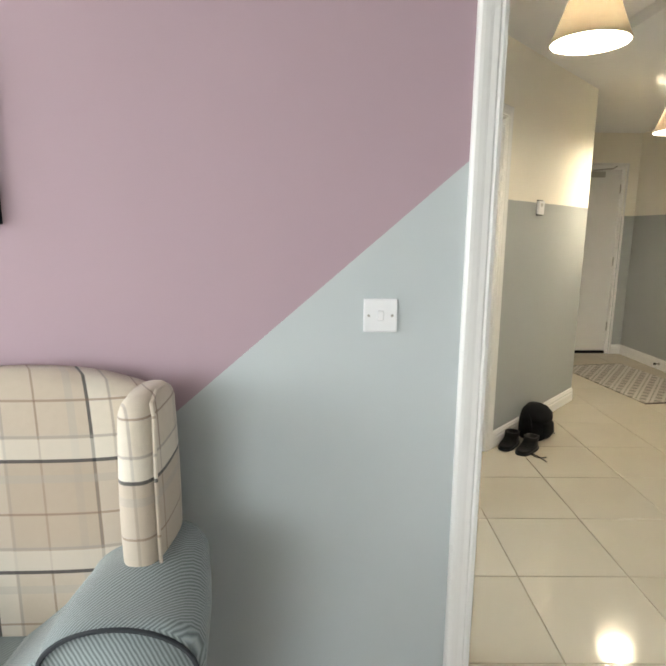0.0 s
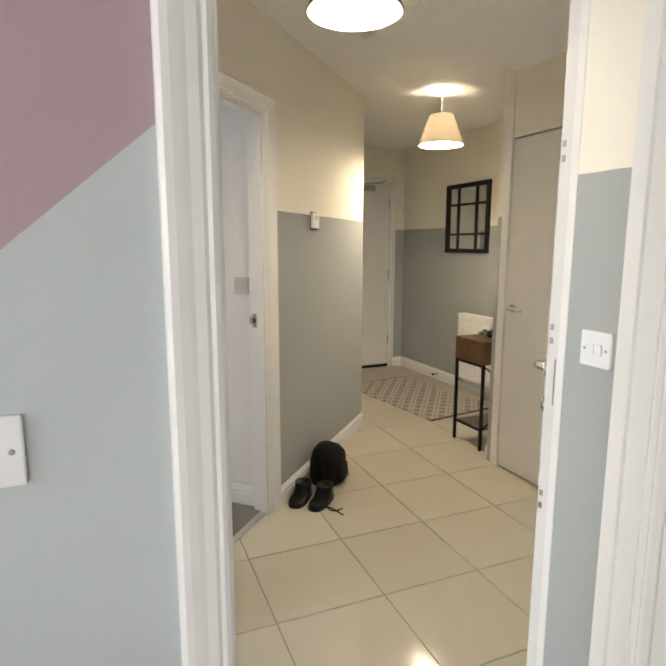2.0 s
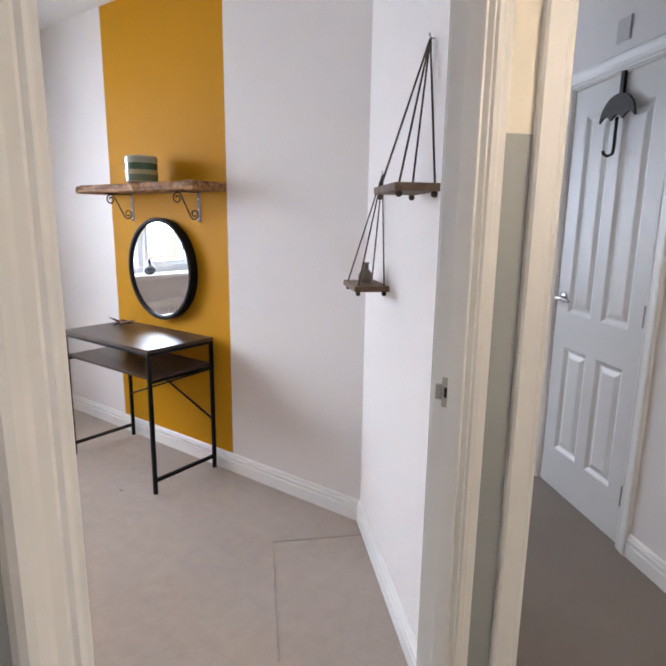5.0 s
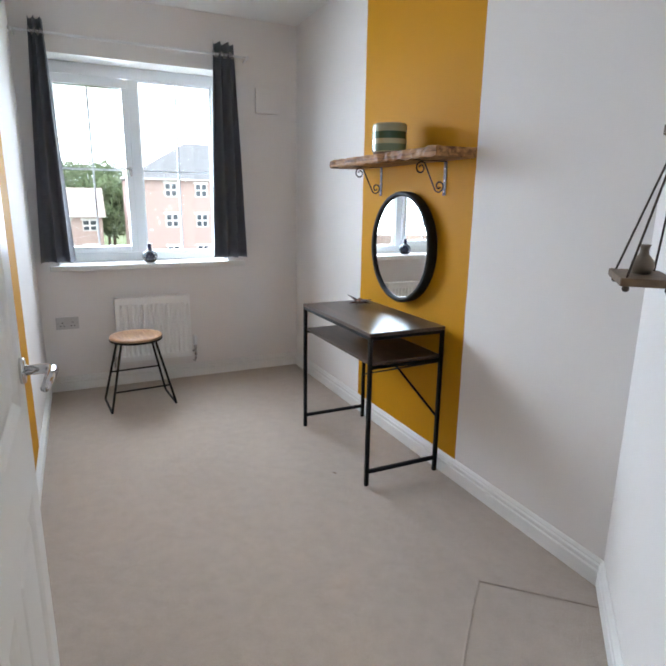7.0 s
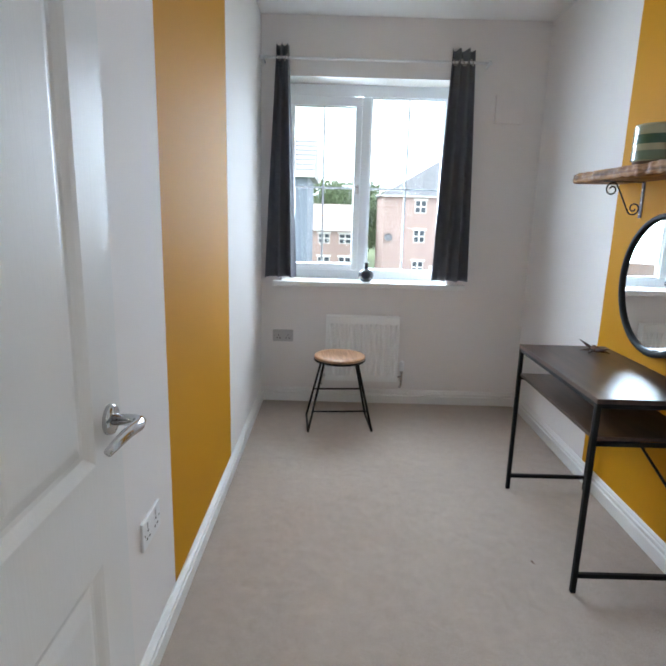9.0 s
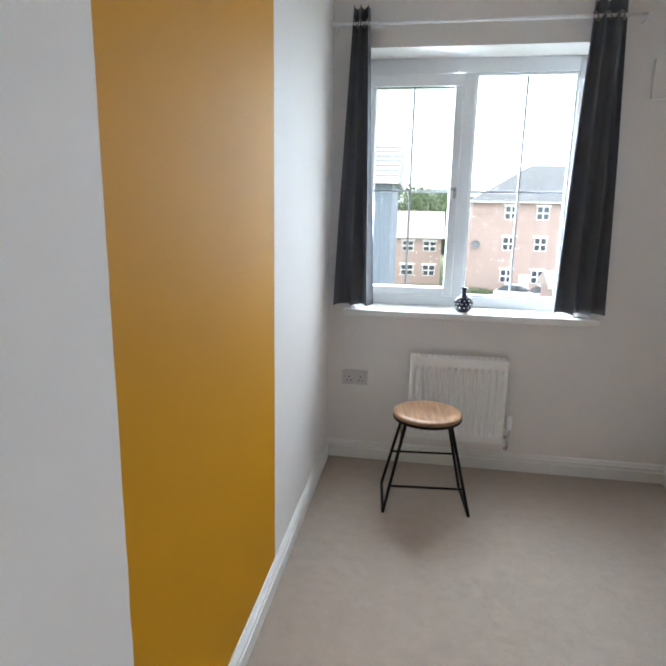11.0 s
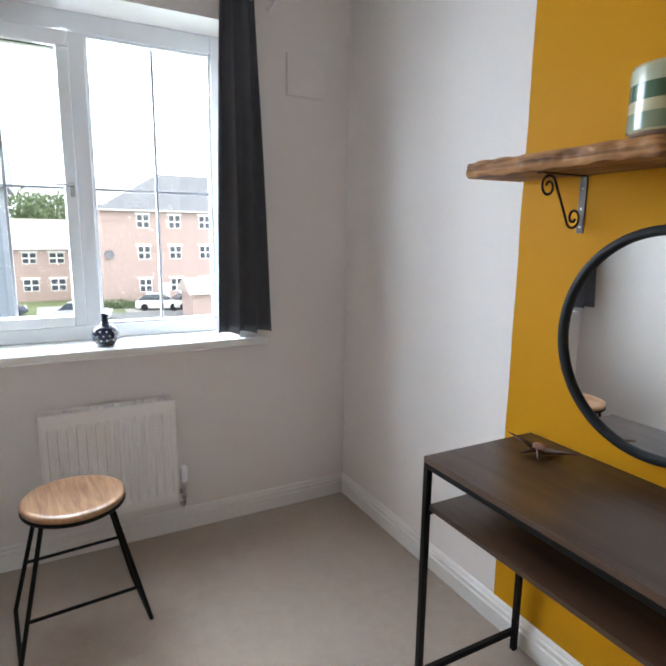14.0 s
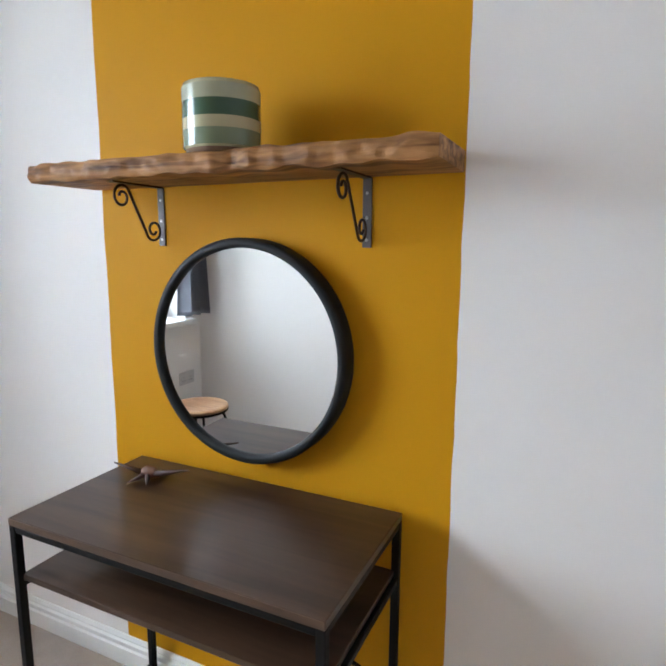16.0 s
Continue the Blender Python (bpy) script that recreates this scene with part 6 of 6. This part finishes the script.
def tree(x, y, h, r, label, seed):
    rnd = random.Random(seed)
    root = thing("tree", label, "tree", pose(x, y, GZ))
    part("trunk", tubem([(0, 0, 0), (0.1, 0, h * 0.3), (0, 0.1, h * 0.55), (0.1, 0, h * 0.8)], [0.22, 0.17, 0.12, 0.05], 8), M_bark, root)
    for k in range(5):
        a = k * 1.26 + rnd.random()
        part("limb", tubem([(0, 0, h * (0.35 + 0.07 * k)), (r * 0.4 * math.cos(a), r * 0.4 * math.sin(a), h * (0.5 + 0.07 * k)), (r * 0.7 * math.cos(a), r * 0.7 * math.sin(a), h * (0.6 + 0.07 * k))], [0.09, 0.06, 0.03], 6), M_bark, root)
    vs, fs = [], []
    for c in range(110):
        a, q = rnd.random() * 6.28, rnd.random()
        zz = h * (0.34 + 0.66 * rnd.random())
        rr = r * (1 - ((zz / h - 0.62) / 0.45) ** 2) ** 0.5 if abs(zz / h - 0.62) < 0.45 else r * 0.2
        cx, cy = rr * q ** 0.5 * math.cos(a), rr * q ** 0.5 * math.sin(a)
        for _ in range(42):
            p = Vector((rnd.gauss(cx, r * 0.13), rnd.gauss(cy, r * 0.13), rnd.gauss(zz, r * 0.12)))
            m3 = Euler((rnd.random() * 6, rnd.random() * 6, rnd.random() * 6)).to_matrix()
            s = rnd.uniform(0.16, 0.34)
            i = len(vs)
            vs += [p + m3 @ Vector(v) * s for v in ((-1, 0, 0), (0, 0.5, 0.1), (1, 0, 0), (0, -0.5, 0.1))]
            fs.append((i, i + 1, i + 2, i + 3))
    me = bpy.data.meshes.new("crown")
    me.from_pydata(vs, [], fs)
    me.materials.append(M_tree)
    ob = new("crown", me)
    ob.parent = root
    ob["kind"] = "stuff"
    ob["label"] = "leafy green crown"


for a in ((-80, -6, 10.6, 4.0, 1), (-84, -1, 11.4, 4.4, 2), (-78, 3.0, 10.8, 3.6, 3), (-86, 6.5, 11.2, 4.2, 5), (-72, 6.4, 9.0, 2.3, 7), (-88, -9, 11.6, 4.6, 8)):
    tree(*a[:4], "broad green tree behind the brick houses", a[4])


def shrub(x, y, r, seed):
    rnd = random.Random(seed)
    vs, fs = [], []
    for _ in range(500):
        p = Vector((rnd.gauss(0, r * 0.6), rnd.gauss(0, r), abs(rnd.gauss(0, r * 0.5))))
        m3 = Euler((rnd.random() * 6, rnd.random() * 6, rnd.random() * 6)).to_matrix()
        i = len(vs)
        vs += [p + m3 @ Vector(v) * 0.12 for v in ((-1, 0, 0), (0, 0.6, 0.1), (1, 0, 0), (0, -0.6, 0.1))]
        fs.append((i, i + 1, i + 2, i + 3))
    me = bpy.data.meshes.new("shrub")
    me.from_pydata(vs, [], fs)
    me.materials.append(M_tree)
    ob = new("shrub", me)
    ob.matrix_world = pose(x, y, GZ)
    tagged(ob, "low green shrub border by the parking court", "shrub", "shrub border")


for k, (x, y, r) in enumerate(((-54.0, 8.2, 0.7), (-53.6, 9.6, 0.6), (-53.9, 7.0, 0.6))):
    shrub(x, y, r, k)


def car(x, y, rz, col, label):
    paint = mat("car_paint", col, 0.25, noise_amt=0.03, coat=0.5)
    root = thing("car", label, "car", pose(x, y, GZ + 0.03, 0, 0, rz), group="parked cars")
    def hull(sections):
        return loft(bmesh.new(), [[(xx, -w, z0), (xx, -w * 1.02, (z0 + z1) / 2), (xx, -w * 0.93, z1), (xx, w * 0.93, z1), (xx, w * 1.02, (z0 + z1) / 2), (xx, w, z0)] for xx, w, z0, z1 in sections])
    part("body", hull([(-2.05, 0.70, 0.35, 0.70), (-1.95, 0.82, 0.22, 0.88), (-0.9, 0.87, 0.20, 0.92), (0.9, 0.87, 0.20, 0.90), (1.75, 0.82, 0.22, 0.80), (2.05, 0.66, 0.35, 0.62)]), paint, root, smooth=False)
    part("cabin", hull([(-1.75, 0.72, 0.85, 0.95), (-1.2, 0.66, 0.85, 1.40), (0.1, 0.66, 0.85, 1.44), (0.95, 0.72, 0.85, 0.93)]), M_winglass, root, "dark glazed cabin")
    part("roof", boxm(-1.15, -0.60, 1.40, 0.10, 0.60, 1.47, bevel=0.03), paint, root)
    for wx in (-1.25, 1.25):
        for wy in (-0.80, 0.80):
            bm = lathe(bmesh.new(), [(0.18, -0.10), (0.31, -0.10), (0.32, 0.0), (0.31, 0.10), (0.18, 0.10)], 20)
            bm.transform(Matrix.Translation((wx, wy, 0.31)) @ Matrix.Rotation(radians(90), 4, "X"))
            part("wheel", bm, M_rubber, root)
    for wy in (-0.55, 0.55):
        part("headlight", boxm(1.90, wy - 0.14, 0.62, 2.02, wy + 0.14, 0.74, bevel=0.02), M_plate, root)


car(-47.5, 4.9, 80, (0.45, 0.46, 0.48), "silver hatchback parked by the road")
car(-51.5, 11.4, 75, (0.75, 0.75, 0.75), "white car in the parking court")
car(-51.3, 14.3, 100, (0.70, 0.70, 0.71), "white estate car in the parking court")
car(-52.0, -1.2, 95, (0.02, 0.03, 0.06), "dark blue car on the driveway")


# ================================================================ hall tiles
def clip_poly(poly, inside, cut):
    out = []
    for i, p in enumerate(poly):
        q = poly[(i + 1) % len(poly)]
        if inside(p):
            out.append(p)
        if inside(p) != inside(q):
            out.append(cut(p, q))
    return out


def tile_floor(ox, oy, pitch, turn, joint=0.004):
    """Square glazed tiles on the hall floor, each its own piece, cut to the canted wall."""
    floor = bpy.data.objects["floor_hall"]
    m = pose(ox, oy, 0, 0, 0, turn)
    lim = 1.761 + 0.05
    half = pitch / 2 - joint / 2
    whole = None
    def tile_mesh(poly):
        bm = bmesh.new()
        cx, cy = sum(p[0] for p in poly) / len(poly), sum(p[1] for p in poly) / len(poly)
        def ring(ins, z):
            r = []
            for x, y in poly:
                d = max(0.001, math.hypot(x - cx, y - cy))
                r.append(bm.verts.new((x - (x - cx) / d * ins * 1.4, y - (y - cy) / d * ins * 1.4, z)))
            return r
        rs = [ring(0, -0.008), ring(0, -0.0015), ring(0.002, 0.0)]
        n = len(poly)
        for a, b in zip(rs, rs[1:]):
            for k in range(n):
                bm.faces.new((a[k], a[(k + 1) % n], b[(k + 1) % n], b[k]))
        bm.faces.new(rs[-1])
        me = bpy.data.meshes.new("tile")
        bm.to_mesh(me)
        bm.free()
        me.materials.append(M_tile)
        return me
    planes = [lambda p: p[0] - (HW - 0.055), lambda p: 4.0 - p[0], lambda p: p[1] - 1.84, lambda p: 6.6 - p[1]]
    planes.append(lambda p: lim - (p[1] - p[0]) / math.sqrt(2) if p[0] < 2.31 else 1.0)
    for i in range(-4, 8):
        for j in range(-4, 11):
            c = [(m @ Vector((i * pitch + sx_ * half + pitch / 2, j * pitch + sy_ * half + pitch / 2, 0))) for sx_, sy_ in ((-1, -1), (1, -1), (1, 1), (-1, 1))]
            poly = [(v.x, v.y) for v in c]
            full = True
            for f in planes:
                if all(f(p) >= 0 for p in poly):
                    continue
                full = False
                poly = clip_poly(poly, lambda p: f(p) >= 0, lambda p, q: tuple(p[k] + (q[k] - p[k]) * f(p) / (f(p) - f(q)) for k in (0, 1)))
                if len(poly) < 3:
                    break
            if len(poly) < 3:
                continue
            if full:
                if whole is None:
                    whole = tile_mesh([(-half, -half), (half, -half), (half, half), (-half, half)])
                ob = new("tile", whole)
                ob.matrix_world = m @ Matrix.Translation((i * pitch + pitch / 2, j * pitch + pitch / 2, 0))
            else:
                ob = new("tile", tile_mesh(poly))
            mw = ob.matrix_world.copy()
            ob.parent = floor
            ob.matrix_world = mw


tile_floor(1.389, 2.833, 0.456, -1.9)

# seams of a let-in piece of carpet by the bedroom door
cs = thing("carpet_seam", "raised seam of a let-in square of taupe carpet", "carpet seam")
part("seam", tubem([(-0.578, 3.360, 0.0045), (-0.30, 3.650, 0.0045)], 0.0045, 6), M_carpet, cs)
part("seam", tubem([(-0.578, 3.360, 0.0045), (-0.357, 3.13, 0.0045), (-0.114, 2.883, 0.0045)], 0.0045, 6), M_carpet, cs)
sn = thing("carpet_snag", "small dark snag in the taupe carpet", "carpet snag", pose(-1.516, 3.222, 0.004, 0, 0, 20) @ Matrix.Diagonal((0.6, 0.6, 0.7, 1)))
part("tuft", tubem([(-0.02, 0, 0.001), (-0.006, 0.004, 0.004), (0.008, 0.002, 0.003), (0.02, 0.006, 0.001)], [0.001, 0.004, 0.0035, 0.001], 6), M_dry, sn)

# metal strip where the hall tiles meet the second bedroom's carpet
strip = thing("threshold_strip", "thin pale metal threshold strip between tiles and carpet", "threshold strip")
M_strip = mat("brushed_aluminium", (0.62, 0.60, 0.57), 0.35, metal=0.8, noise_amt=0.08, noise_scale=40)
bm = boxm(2.45, thr - 0.016, 0.0005, 3.45, thr + 0.016, 0.0065, bevel=0.002)
bm.transform(Matrix.Rotation(radians(45), 4, "Z"))
part("bar", bm, M_strip, strip)
